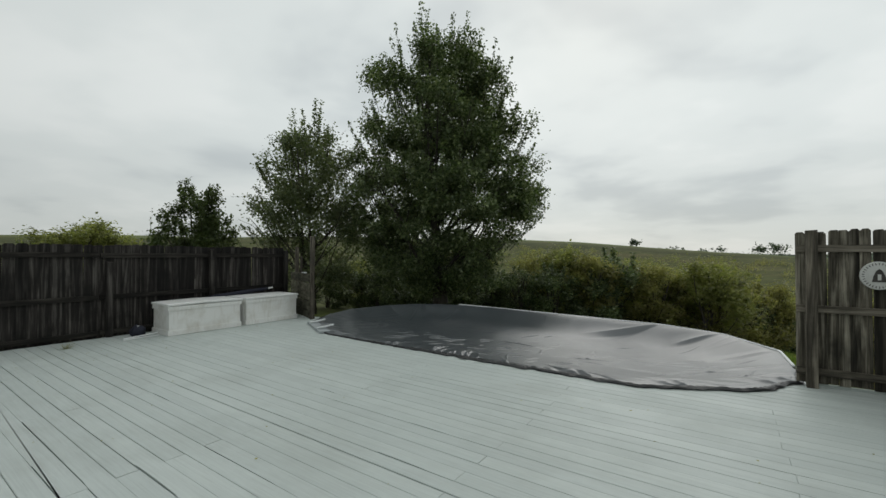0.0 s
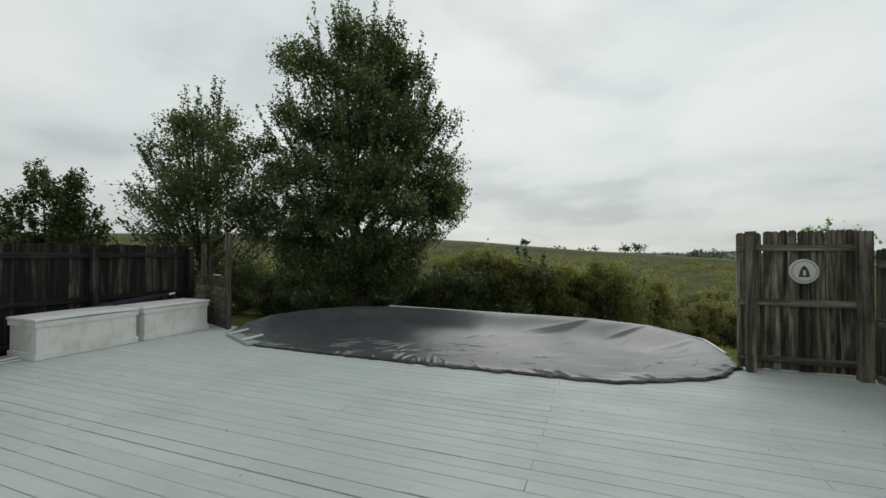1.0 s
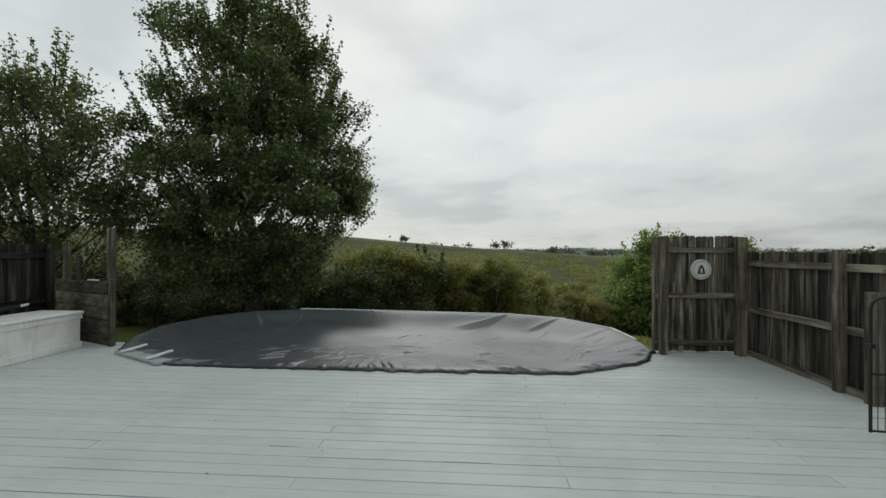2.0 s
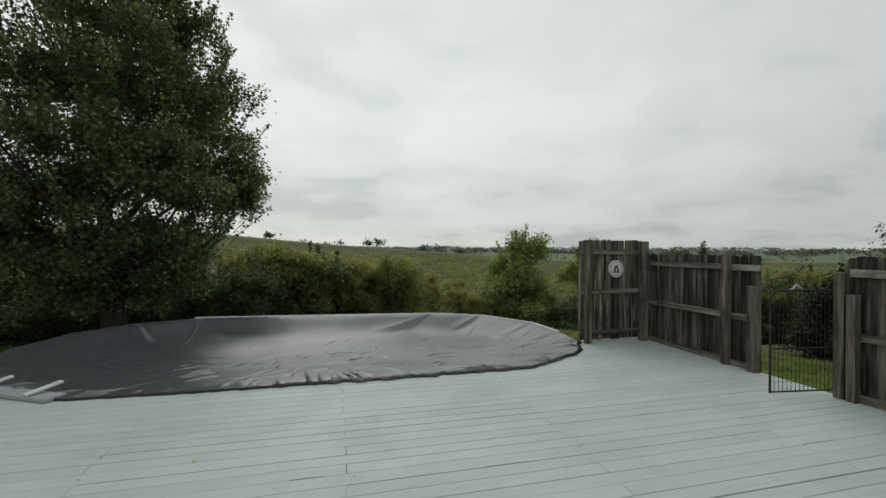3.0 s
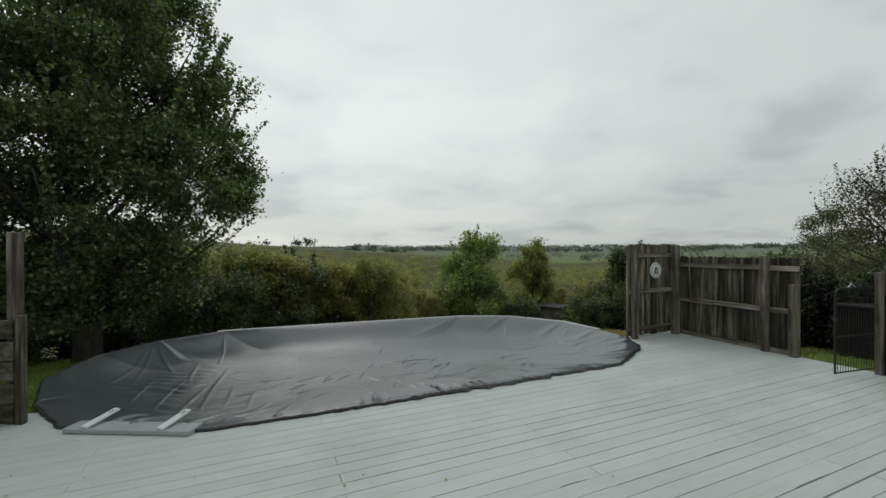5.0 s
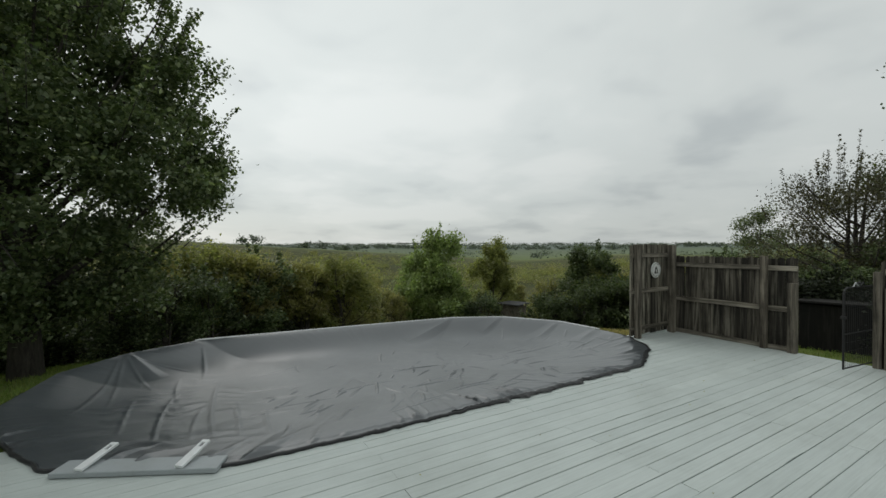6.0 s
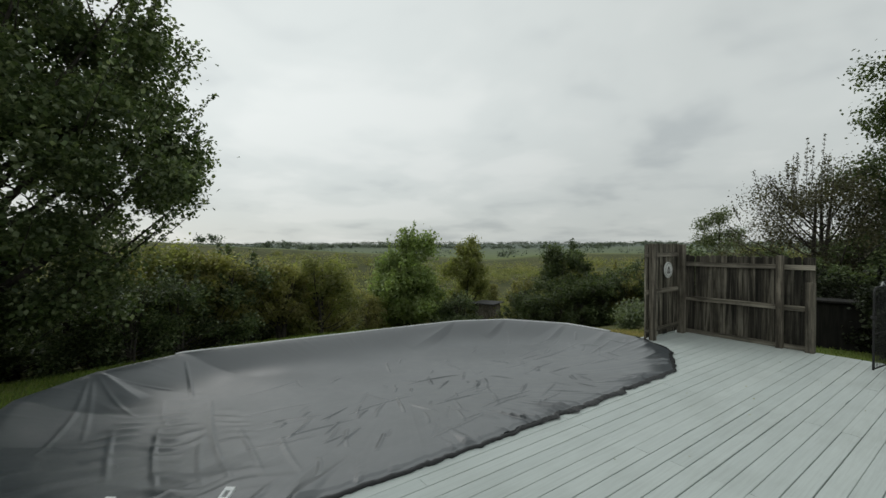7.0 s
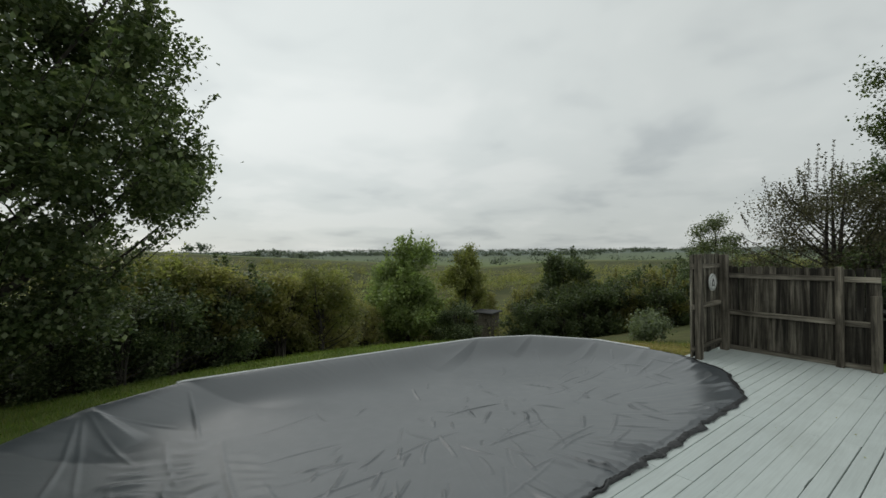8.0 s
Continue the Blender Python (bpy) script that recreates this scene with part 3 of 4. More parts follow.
NOTCHES = {(14, -3.9): (0.30, 0.014), (9, 0.9): (0.35, 0.008), (15, -2.4): (0.4, 0.007), (6, -2.9): (0.3, 0.008), (19, -2.2): (0.5, 0.009),
           (22, -5.2): (0.45, 0.010), (27, -3.4): (0.7, 0.010), (29, -4.7): (2.0, 0.009), (30, -3.9): (0.9, 0.007), (24, -3.2): (1.1, 0.006), (33, -3.2): (1.3, 0.008), (11, -0.6): (0.3, 0.009), (17, 0.4): (0.4, 0.008), (12, -6.9): (0.4, 0.009)}


def build_deck():
    deck = tagged(new("floor"), "deck of painted pale grey-green boards", "deck", kind="structure")
    rng = random.Random(4)
    meshes = [plank_mesh("plank", PITCH - g, 0.028, deck_paint) for g in (0.0016, 0.0042, 0.0072, 0.0105)]
    y, row = 5.255, 0
    while y > -3.2:
        edge = 0.02
        if row % 2:
            cuts = [-1.70, -5.50]
        else:
            cuts = [-3.63, 0.20, -7.42]
        cuts = [c + rng.uniform(-edge, edge) for c in cuts]
        ends = [DECK_X0, *sorted(cuts), DECK_X1]
        for a, b in zip(ends, ends[1:]):
            hurt = [(k, v) for k, v in NOTCHES.items() if k[0] == row and a < k[1] < b]
            if hurt:
                (_, nx), (long, deep) = hurt[0]
                mid = (a + b) / 2
                me = notched_mesh(b - a - 0.004, PITCH - 0.002, 0.028, nx - mid - long / 2, nx - mid + long / 2, deep)
                piece("plank", me, deck, pose(mid, y, 0.0))
            else:
                place(deck, rng.choices(meshes, (4, 4, 4, 3))[0], a, b, y, rng)
        y -= PITCH
        row += 1
    y = 5.255 + PITCH
    while y < 6.75:
        s = pool_span(y + 0.05) or (-6.0, -2.0)
        t = pool_span(max(5.34, y - PITCH / 2)) or (-6.0, -2.0)
        if y < 6.66:
            place(deck, meshes[1], DECK_X0, max(s[0], t[0]) + 0.10, y, rng)
        place(deck, meshes[2], min(s[1], t[1]) - 0.10, DECK_X1, y, rng)
        y += PITCH
    beam = new("joist", from_bm("joist", box((DECK_X0, 5.0, -0.24), (DECK_X1, 5.24, -0.035)), rail_wood_x))
    beam.parent = deck


def place(deck, me, a, b, y, rng):
    if b - a > 0.05:
        gap = rng.choice((0.0008, 0.0015, 0.003))
        piece("plank", me, deck, pose((a + b) / 2, y + rng.uniform(-0.0010, 0.0010), rng.uniform(-0.0012, 0.0012), rng.uniform(-0.35, 0.35), 0, rng.uniform(-0.02, 0.02))
              @ Matrix.Diagonal((b - a - 2 * gap, 1, 1, 1)))


build_deck()

# ---- fences ----


def board_meshes(tag, width, height, mat, seed, ear=0.022):
    """Dog-eared pickets, five with different wear, foot at z 0, face towards -y."""
    rng, out = random.Random(seed), []
    for k in range(5):
        w, th = width / 2 * rng.uniform(0.985, 1.005), 0.009
        h = height + rng.uniform(-0.012, 0.010)
        e1, e2 = ear * rng.uniform(0.7, 1.3), ear * rng.uniform(0.7, 1.3)
        lean = rng.uniform(-0.003, 0.003)
        prof = [(-w, 0), (w, 0), (w + lean, h * 0.5), (w, h - e2 * 1.2), (w - e2, h), (-w + e1, h - rng.uniform(0, 0.006)), (-w, h - e1 * 1.2), (-w + lean, h * 0.5)]
        n = len(prof)
        vs = [(x, -th, z) for x, z in prof] + [(x, th, z) for x, z in prof]
        fs = [tuple(range(n)), tuple(range(n, 2 * n))[::-1]] + [(i, i + n, (i + 1) % n + n, (i + 1) % n) for i in range(n)]
        out.append(mesh_of(tag, vs, fs, mat))
    return out


def fence_run(fence, length, boards, pitch, rng, offset=0.0, dropout=0.0):
    """Pickets along local x from 0 to length."""
    x = pitch / 2
    while x < length:
        piece("board", rng.choice(boards), fence, pose(x + rng.uniform(-0.003, 0.003), offset + rng.uniform(-0.004, 0.004), rng.uniform(0.0, 0.014), rng.uniform(-0.4, 0.4), rng.uniform(-0.5, 0.5), rng.uniform(-1.5, 1.5)))
        x += pitch


def rail(fence, x0, x1, z, mat, tall=0.088, y=-0.03, sag=0.0, th=0.038):
    part("rail", box((x0, y - th / 2, z - tall / 2), (x1, y + th / 2, z + tall / 2), 0.004, pose(0, 0, 0, 0, sag, 0)), mat, fence)


def post(fence, x, y, top, mat=None, w=0.095, lean=0.0, low=-0.5, label=""):
    bm = box((x - w / 2, y - w / 2, low), (x + w / 2, y + w / 2, top), 0.007)
    for v in bm.verts:
        v.co.x += lean * v.co.z
        if v.co.z > top - 0.05:
            v.co.z += 0.012 * noise.noise((v.co.x * 30, v.co.y * 30, x))
    part("post", bm, mat or post_wood, fence, label)


def build_fences():
    rng = random.Random(9)
    # panel with the dial, facing the house
    tall = board_meshes("board", 0.0955, 1.81, fence_wood, 1, 0.024)
    f = thing("fence_panel", "tall weathered dog-eared wooden fence panel beside the pool", "fence", (0.50, 6.58, 0.035), 0)
    fence_run(f, 1.30, tall, 0.0955, rng, 0.024)
    for z in (1.60, 0.885, 0.145):
        rail(f, 0.0, 1.26, z, rail_wood_x, 0.085, -0.006)
    post(f, 0.135, -0.062, 1.815, pale_post, w=0.105)
    post(f, 1.30, -0.055, 1.80, pale_post, w=0.13)
    part("kickboard", box((0.2, 0.036, -0.045), (1.25, 0.05, 0.0)), deck_paint, f, "painted strip under the boards")
    # side fence before the gate (local x runs towards -y)
    low = board_meshes("board", 0.0955, 1.605, side_wood, 2, 0.022)
    f = thing("side_fence", "weathered grey-brown wooden side fence along the deck", "fence", (1.93, 6.62, 0.0), -90)
    fence_run(f, 2.18, low, 0.0955, rng, 0.024)
    for x0, x1 in ((0.10, 1.68), (1.77, 2.19)):
        rail(f, x0, x1, 1.435, rail_wood_y, 0.088, -0.006)
        rail(f, x0, x1, 0.725, rail_wood_y, 0.088, -0.006)
        rail(f, x0, x1, 0.045, rail_wood_y, 0.08, -0.006)
    post(f, 1.72, -0.05, 1.64, post_wood, 0.10, label="dark weathered post")
    post(f, 2.14, -0.05, 1.19, pale_post, 0.12, label="short pale post at the gate")
    # side fence after the gate
    f = thing("side_fence", "weathered wooden side fence on the near side of the gate", "fence", (1.93, 3.45, 0.0), -90)
    fence_run(f, 6.6, low, 0.0955, rng, 0.024)
    for k in range(3):
        for z in (1.435, 0.725, 0.045):
            rail(f, 0.06 + 2.2 * k, 2.2 + 2.2 * k, z, rail_wood_y, 0.088, -0.006)
    post(f, 0.0, -0.05, 1.44, pale_post, 0.10, label="pale gate post")
    post(f, 0.12, -0.06, 1.20, pale_post, 0.09)
    for k in range(1, 4):
        post(f, 2.2 * k, -0.05, 1.55)
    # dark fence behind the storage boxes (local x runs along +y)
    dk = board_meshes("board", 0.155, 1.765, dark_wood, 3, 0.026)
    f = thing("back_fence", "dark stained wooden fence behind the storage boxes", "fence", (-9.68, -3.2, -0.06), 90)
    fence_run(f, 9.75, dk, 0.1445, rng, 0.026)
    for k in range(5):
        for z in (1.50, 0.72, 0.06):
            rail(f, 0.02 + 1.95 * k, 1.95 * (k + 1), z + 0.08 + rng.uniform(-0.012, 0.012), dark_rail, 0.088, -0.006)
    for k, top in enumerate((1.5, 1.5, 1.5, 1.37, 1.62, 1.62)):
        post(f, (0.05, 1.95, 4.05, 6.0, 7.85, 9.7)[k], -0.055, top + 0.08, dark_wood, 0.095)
    # low partition of laid boards with its tall post
    f = thing("partition", "low partition of stacked weathered boards with tall posts", "fence", (-9.85, 6.95, 0.0), -20.4)
    for k in range(5):
        part("board", box((-0.02, -0.105, 0.02 + 0.212 * k), (1.60, -0.072, 0.218 + 0.212 * k), 0.010, pose(0, 0, 0, 0, rng.uniform(-0.4, 0.4), 0)), part_wood, f)
    post(f, 1.56, -0.02, 1.97, pale_post, 0.095, label="tall weathered post")
    post(f, 0.06, 0.03, 1.74, pale_post, 0.09)
    post(f, 1.645, -0.06, 1.12, post_wood, 0.07, label="dark corner post")
    post(f, 0.42, 0.045, 1.50, None, 0.06, label="thin dark post")
    part("cap", box((1.02, -0.115, 1.082), (1.30, -0.065, 1.10), 0.003), white_plastic, f, "white strip on the top board")


build_fences()


def build_dial():
    """Round outdoor dial on the fence panel."""
    d = thing("wall_dial", "round white outdoor dial with dark markings on the fence", "dial", (1.195, 6.50, 1.332))
    turn90 = pose(0, 0, 0, 90, 0, 0)
    bm = bmesh.new()
    bmesh.ops.create_cone(bm, cap_ends=True, segments=48, radius1=0.157, radius2=0.152, depth=0.018, matrix=turn90)
    case = part("case", bm, dial_face, d)
    for k in range(30):
        part("scale_mark", box((-0.004, -0.0115, 0.118), (0.004, -0.0095, 0.140), 0, pose(0, 0, 0, 0, 12 * k, 0)), dial_ink, case)
    bm = bmesh.new()
    prof = [(-0.06, -0.07), (0.06, -0.07), (0.045, 0.0), (0.024, 0.055), (0.0, 0.075), (-0.024, 0.055), (-0.045, 0.0)]
    front = [bm.verts.new((x, -0.013, z)) for x, z in prof]
    bm.faces.new(front)
    out = bmesh.ops.extrude_face_region(bm, geom=bm.faces[:])
    bmesh.ops.translate(bm, vec=(0, 0.004, 0), verts=[g for g in out["geom"] if isinstance(g, bmesh.types.BMVert)])
    part("emblem", bm, dial_ink, case, "dark plain shape in the middle")
    part("emblem_inset", box((-0.014, -0.016, -0.05), (0.014, -0.0125, 0.015), 0.001), dial_face, case)


build_dial()


def build_gate():
    """Black steel garden gate, swung open onto the deck."""
    g = thing("garden_gate", "black steel wire gate with arched top standing open", "gate", (1.90, 3.50, 0.07), 172.5)
    w, h, r = 0.86, 1.16, 0.10
    arch = [(0, 0, 0), (0, 0, h - r)] + [(r - r * math.cos(a), 0, h - r + r * math.sin(a)) for a in (0.5, 1.0, 1.57)]
    arch += [(w - r + r * math.sin(a), 0, h - r + r * math.cos(a)) for a in (0.0, 0.57, 1.07)] + [(w, 0, h - r), (w, 0, 0)]
    part("frame", tube(arch, [0.013] * len(arch)), black_metal, g)
    for z in (0.012, 0.50):
        part("crossbar", tube([(0, 0, z), (w, 0, z)], [0.010, 0.010]), black_metal, g)
    for k in range(1, 16):
        part("bar", tube([(w * k / 16, 0, 0), (w * k / 16, 0, h - 0.005)], [0.0032, 0.0032], 5), black_metal, g)
    for k in range(1, 4):
        z = 0.125 * k
        part("wire", tube([(0, 0, z), (w, 0, z)], [0.0018, 0.0018], 4), black_metal, g)
    for s in (-1, 1):
        curl = [(w / 2 + s * (0.03 + 0.16 * t + 0.02 * math.sin(6 * t)), 0, h + 0.055 * math.sin(math.pi * min(1, t * 1.1)) + 0.012) for t in [i / 14 for i in range(15)]]
        part("scroll", tube(curl, [0.009] * 15, 6), worn_metal if s > 0 else black_metal, g, "worn pale scroll" if s > 0 else "")
    ball = bmesh.new()
    bmesh.ops.create_uvsphere(ball, u_segments=12, v_segments=8, radius=0.022, matrix=Matrix.Translation((w / 2, 0, h + 0.055)))
    part("finial", ball, black_metal, g, "", True)
    for z in (0.25, 0.92):
        hinge = part("hinge", box((-0.05, -0.012, z - 0.02), (0.01, 0.012, z + 0.02), 0.003), black_metal, g)
        part("hinge_pin", tube([(-0.045, 0, z - 0.05), (-0.045, 0, z + 0.05)], [0.009, 0.009]), black_metal, hinge)
    part("latch", box((w - 0.02, -0.03, 0.72), (w + 0.02, 0.03, 0.76), 0.004), black_metal, g)


build_gate()

# ---- things on the deck ----


def storage_box(y0, y1, label, bow):
    s = thing("storage_box", label, "storage box", (-9.12, (y0 + y1) / 2, 0.0), 90, group="deck boxes")
    L, D, H = y1 - y0, 0.72, 0.60
    h, d = L / 2, D / 2
    body = part("body", box((-h + 0.02, -d + 0.02, 0.006), (h - 0.02, d - 0.02, H - 0.05), 0.006), bench_paint, s)
    for nm, lo, hi in (("base_trim", (-h, -d, 0.004), (h, -d + 0.019, 0.105)), ("base_trim", (-h, -d + 0.0195, 0.004), (-h + 0.019, d, 0.105)), ("base_trim", (h - 0.019, -d + 0.0195, 0.004), (h, d, 0.105)),
                       ("top_trim", (-h, -d, H - 0.125), (h, -d + 0.019, H - 0.045)), ("top_trim", (-h, -d + 0.0195, H - 0.125), (-h + 0.019, d, H - 0.045)), ("top_trim", (h - 0.019, -d + 0.0195, H - 0.125), (h, d, H - 0.045))):
        part(nm, box(lo, hi, 0.004), bench_paint, body)
    bm = box((-h - 0.015, -d - 0.02, H - 0.042), (h + 0.015, d + 0.01, H), 0.012)
    bmesh.ops.subdivide_edges(bm, edges=[e for e in bm.edges if abs((e.verts[0].co - e.verts[1].co).x) > 0.5], cuts=8)
    for v in bm.verts:
        v.co.z += bow * (1 - (v.co.x / h) ** 2)
    part("lid", bm, lid_paint, s, "lid with rounded edges")


storage_box(3.44, 4.85, "white painted wooden storage box with warped lid", 0.012)
storage_box(4.95, 6.24, "white painted wooden storage box with flat lid by the partition", 0.004)


def build_ladder():
    """Pool steps lying at the pool's edge: a grey tread and two white rails."""
    ang = math.degrees(math.atan2(5.28 - 5.86, -6.70 + 7.84))
    s = thing("pool_step", "grey pool step with two white handrails over the cover", "pool step", (-7.27, 5.57, 0.0), ang)
    part("tread", box((-0.64, -0.02, 0.006), (0.64, 0.19, 0.05), 0.008), grey_plastic, s)
    for x in (-0.42, 0.344):
        bm = bmesh.new()
        m = pose(x, -0.012, 0.054, 10, 0, -11)
        for lo, hi in (((-0.036, 0, 0), (0.036, 0.24, 0.024)), ((-0.036, 0.24, 0), (-0.016, 0.30, 0.024)), ((0.016, 0.24, 0), (0.036, 0.30, 0.024)), ((-0.036, 0.30, 0), (0.036, 0.335, 0.024))):
            add_box(bm, lo, hi, 0.005, m)
        part("handrail", bm, white_plastic, s, "white plastic handrail with a slot")


build_ladder()


def build_clutter():
    u = thing("folded_umbrella", "folded navy parasol lying behind the storage boxes", "parasol", (-9.56, 5.2, 0.0))
    pts = [(0, -0.95, 0.50), (0, -0.5, 0.58), (0, 0.1, 0.64), (0.01, 0.55, 0.685), (0.02, 0.75, 0.70)]
    part("canopy", tube(pts, [0.05, 0.062, 0.056, 0.04, 0.024], 12), navy_cloth, u, "", True)
    part("tip", tube([(0.02, 0.75, 0.70), (0.03, 0.87, 0.72)], [0.022, 0.02], 10), white_plastic, u, "white tip")
    part("pole", tube([(0, -0.95, 0.50), (0, -1.5, 0.40)], [0.018, 0.018], 8), white_plastic, u)
    b = thing("bag", "small dark bag slumped beside the storage box", "bag", (-9.22, 3.12, 0.0))
    bm = bmesh.new()
    bmesh.ops.create_icosphere(bm, subdivisions=3, radius=1.0)
    for v in bm.verts:
        k = 1 + 0.25 * noise.noise(v.co * 2.1)
        v.co = Vector((v.co.x * 0.13 * k, v.co.y * 0.12 * k, max(-0.09, v.co.z * 0.12 * k) + 0.095))
    part("pouch", bm, navy_cloth, b, "", True)
    part("tag", box((-0.02, -0.03, 0.16), (0.04, 0.03, 0.21), 0.01), white_plastic, b, "white patch")
    p = thing("pole_pair", "two white plastic poles lying on the deck", "pole", (-9.05, 3.05, 0.0))
    part("pole", tube([(0.05, -0.22, 0.03), (-0.05, 0.36, 0.05)], [0.013, 0.013]), white_plastic, p)
    part("pole", tube([(0.12, -0.25, 0.02), (0.05, 0.34, 0.02)], [0.011, 0.011]), white_plastic, p)
    w = thing("weed", "dry weed tuft growing between the deck boards", "weed", (-9.0, 2.05, 0.0))
    rng = random.Random(3)
    vs, fs = [], []
    for k in range(90):
        a, r, h = rng.uniform(0, 6.28), rng.uniform(0.02, 0.16), rng.uniform(0.03, 0.12)
        x, y = r * math.cos(a), r * math.sin(a)
        i = len(vs)
        vs += [(x * 0.3, y * 0.3, 0.0), (x * 0.3 + 0.012, y * 0.3, 0.0), (x, y, h)]
        fs.append((i, i + 1, i + 2))
    tuft = new("tuft", mesh_of("weed_tuft", vs, fs, rust_leaf))
    tuft.parent = w


build_clutter()


def build_litter():
    """Small dry leaves and crumbs on the boards by the boxes and the fence."""
    rng = np.random.default_rng(14)
    n = 120
    near = rng.uniform(0, 1, n) < 0.6
    x = np.where(near, -8.55 + rng.exponential(0.5, n), rng.uniform(-9.4, 1.7, n))
    y = np.where(near, rng.uniform(1.2, 5.8, n), rng.uniform(0.5, 5.0, n))
    c = np.stack([x, y, np.full(n, 0.010)], axis=1)
    v = leaf_quads(c, 0.0, 1, 0.028, rng).reshape(-1, 4, 3)
    v[:, :, 2] = 0.010 + (v[:, :, 2] - 0.010) * 0.22
    tagged(new("leaf_litter", quad_mesh("leaf_litter", v.reshape(-1, 3), rust_leaf)), "scattered dry leaf bits on the painted deck", "leaves", kind="stuff")


# ---- trees ----


def leaf_quads(centres, spread, count, size, rng, droop=0.3):
    """Folded leaf blades scattered in tufts about the centres."""
    c = np.repeat(centres, count, axis=0)
    n = len(c)
    off = rng.normal(size=(n, 3)) * spread * 0.5
    p = c + off
    axis = rng.normal(size=(n, 3))
    axis[:, 2] -= droop
    axis /= np.linalg.norm(axis, axis=1)[:, None]
    up = rng.normal(size=(n, 3)) * 0.42 + (0, 0, 1)
    side = np.cross(axis, up)
    side /= np.linalg.norm(side, axis=1)[:, None] + 1e-9
    nor = np.cross(side, axis)
    s = size * rng.uniform(0.6, 1.3, n)[:, None]
    v = np.empty((n, 4, 3))
    v[:, 0], v[:, 2] = p - axis * s * 0.5, p + axis * s * 0.5
    v[:, 1] = p + side * s * 0.38 + nor * s * 0.12
    v[:, 3] = p - side * s * 0.38 + nor * s * 0.12
    return v.reshape(-1, 3)


def quad_mesh(name, v, mat):
    n = len(v) // 4
    me = bpy.data.meshes.new(name)
    me.vertices.add(4 * n)
    me.vertices.foreach_set("co", v.ravel())
    me.loops.add(4 * n)
    me.loops.foreach_set("vertex_index", np.arange(4 * n, dtype=np.int32))
    me.polygons.add(n)
    me.polygons.foreach_set("loop_start", np.arange(0, 4 * n, 4, dtype=np.int32))
    me.update(calc_edges=True)
    me.materials.append(mat)
    return me


def tree(name, label, at, height, low, reach, shape, mat, seed, limbs=16, tufts=500, per=40, size=0.11, spread=0.5, trunk=0.2, stems=1, shoots=0, category="tree", boughs=()):
    """Tapered trunk, limbs and a crown of leaf tufts. reach: widest radius; shape: its share from the crown's foot to the top."""
    rng = np.random.default_rng(seed)
    t = thing(name, label, category, (at[0], at[1], (ground_z(at[0], at[1]) - 0.05) if len(at) == 2 else at[2]), 0)
    vs, fs, tips = [], [], []

    def grow(pts, radii, sides):
        a, b = tube_data(pts, radii, sides)
        k = len(vs)
        vs.extend(a)
        fs.extend([tuple(i + k for i in f) for f in b])

    def wide(h):
        return reach * float(np.interp(h, np.linspace(0, 1, len(shape)), shape))

    for s in range(stems):
        lean = np.clip(rng.normal(size=2), -1, 1) * (0.03 if stems == 1 else 0.09) * height
        foot = rng.normal(size=2) * (0.0 if stems == 1 else trunk * 1.6)
        line = [(foot[0] + lean[0] * k ** 1.5 + 0.05 * math.sin(7 * k + s), foot[1] + lean[1] * k ** 1.5, height * 0.9 * k) for k in np.linspace(0, 1, 9)]
        grow(line, [trunk * (1.25 if i == 0 else 1) * (1 - 0.92 * k) + 0.008 for i, k in enumerate(np.linspace(0, 1, 9))], 9)
        for i in range(limbs // stems):
            h = (i + rng.uniform(0.1, 0.9)) / (limbs // stems)
            h0 = max(0.12, h * 0.72)
            start = Vector([float(np.interp(h0 * 0.9, np.linspace(0, 0.9, 9), [p[j] for p in line])) for j in range(3)])
            start.z = max(start.z, low * 0.6)
            a = rng.uniform(0, 2 * math.pi) if stems == 1 else rng.uniform(0, 2 * math.pi)
            zt = low + (height - low) * min(0.97, h * 0.85 + 0.18)
            w = wide((zt - low) / (height - low)) * rng.uniform(0.75, 1.02)
            end = Vector((w * math.cos(a), w * math.sin(a), zt))
            mid = start.lerp(end, 0.5) + Vector((0, 0, -0.12 * (end - start).length)) + Vector(rng.normal(size=3)) * 0.12
            pts = [start.lerp(mid, k).lerp(mid.lerp(end, k), k) for k in np.linspace(0, 1, 7)]
            r0 = trunk * 0.42 * (1 - 0.6 * h)
            grow(pts, [r0 * (1 - 0.9 * k) + 0.006 for k in np.linspace(0, 1, 7)], 6)
            for j in range(5):
                k = rng.uniform(0.35, 0.95)
                p = pts[int(k * 6)]
                q = p + Vector((*(rng.normal(size=2) * 0.17 * reach), rng.normal() * 0.07 * height))
                grow([p, p.lerp(q, 0.55) + Vector((0, 0, 0.06)), q], [r0 * 0.3, r0 * 0.2, 0.005], 5)
                tips += [tuple(q), tuple(p.lerp(q, 0.6))]
            tips += [tuple(p) for p in pts[3:]]
    # boughs: rounded masses of tufts set on the limbs, with gaps between them
    need = max(8, tufts // 13)
    tips = [tips[i] for i in rng.permutation(len(tips))][: int(need * 0.6)]
    more = need - len(tips)
    h = rng.uniform(0, 1, more) ** 0.9
    a = rng.uniform(0, 2 * math.pi, more)
    k = rng.uniform(0.35, 1, more) ** 0.5 * 0.9
    lump = np.array([1 + 0.28 * noise.noise((1.6 * math.cos(x), 1.6 * math.sin(x) + seed, 4.5 * y)) for x, y in zip(a, h)])
    w = np.array([wide(x) for x in h]) * k * lump
    rand = np.stack([w * np.cos(a), w * np.sin(a), low + (height - low) * h * 0.97], axis=1)
    heads = np.concatenate([np.array(tips).reshape(-1, 3), rand, np.array(boughs).reshape(-1, 3)])
    m = 13
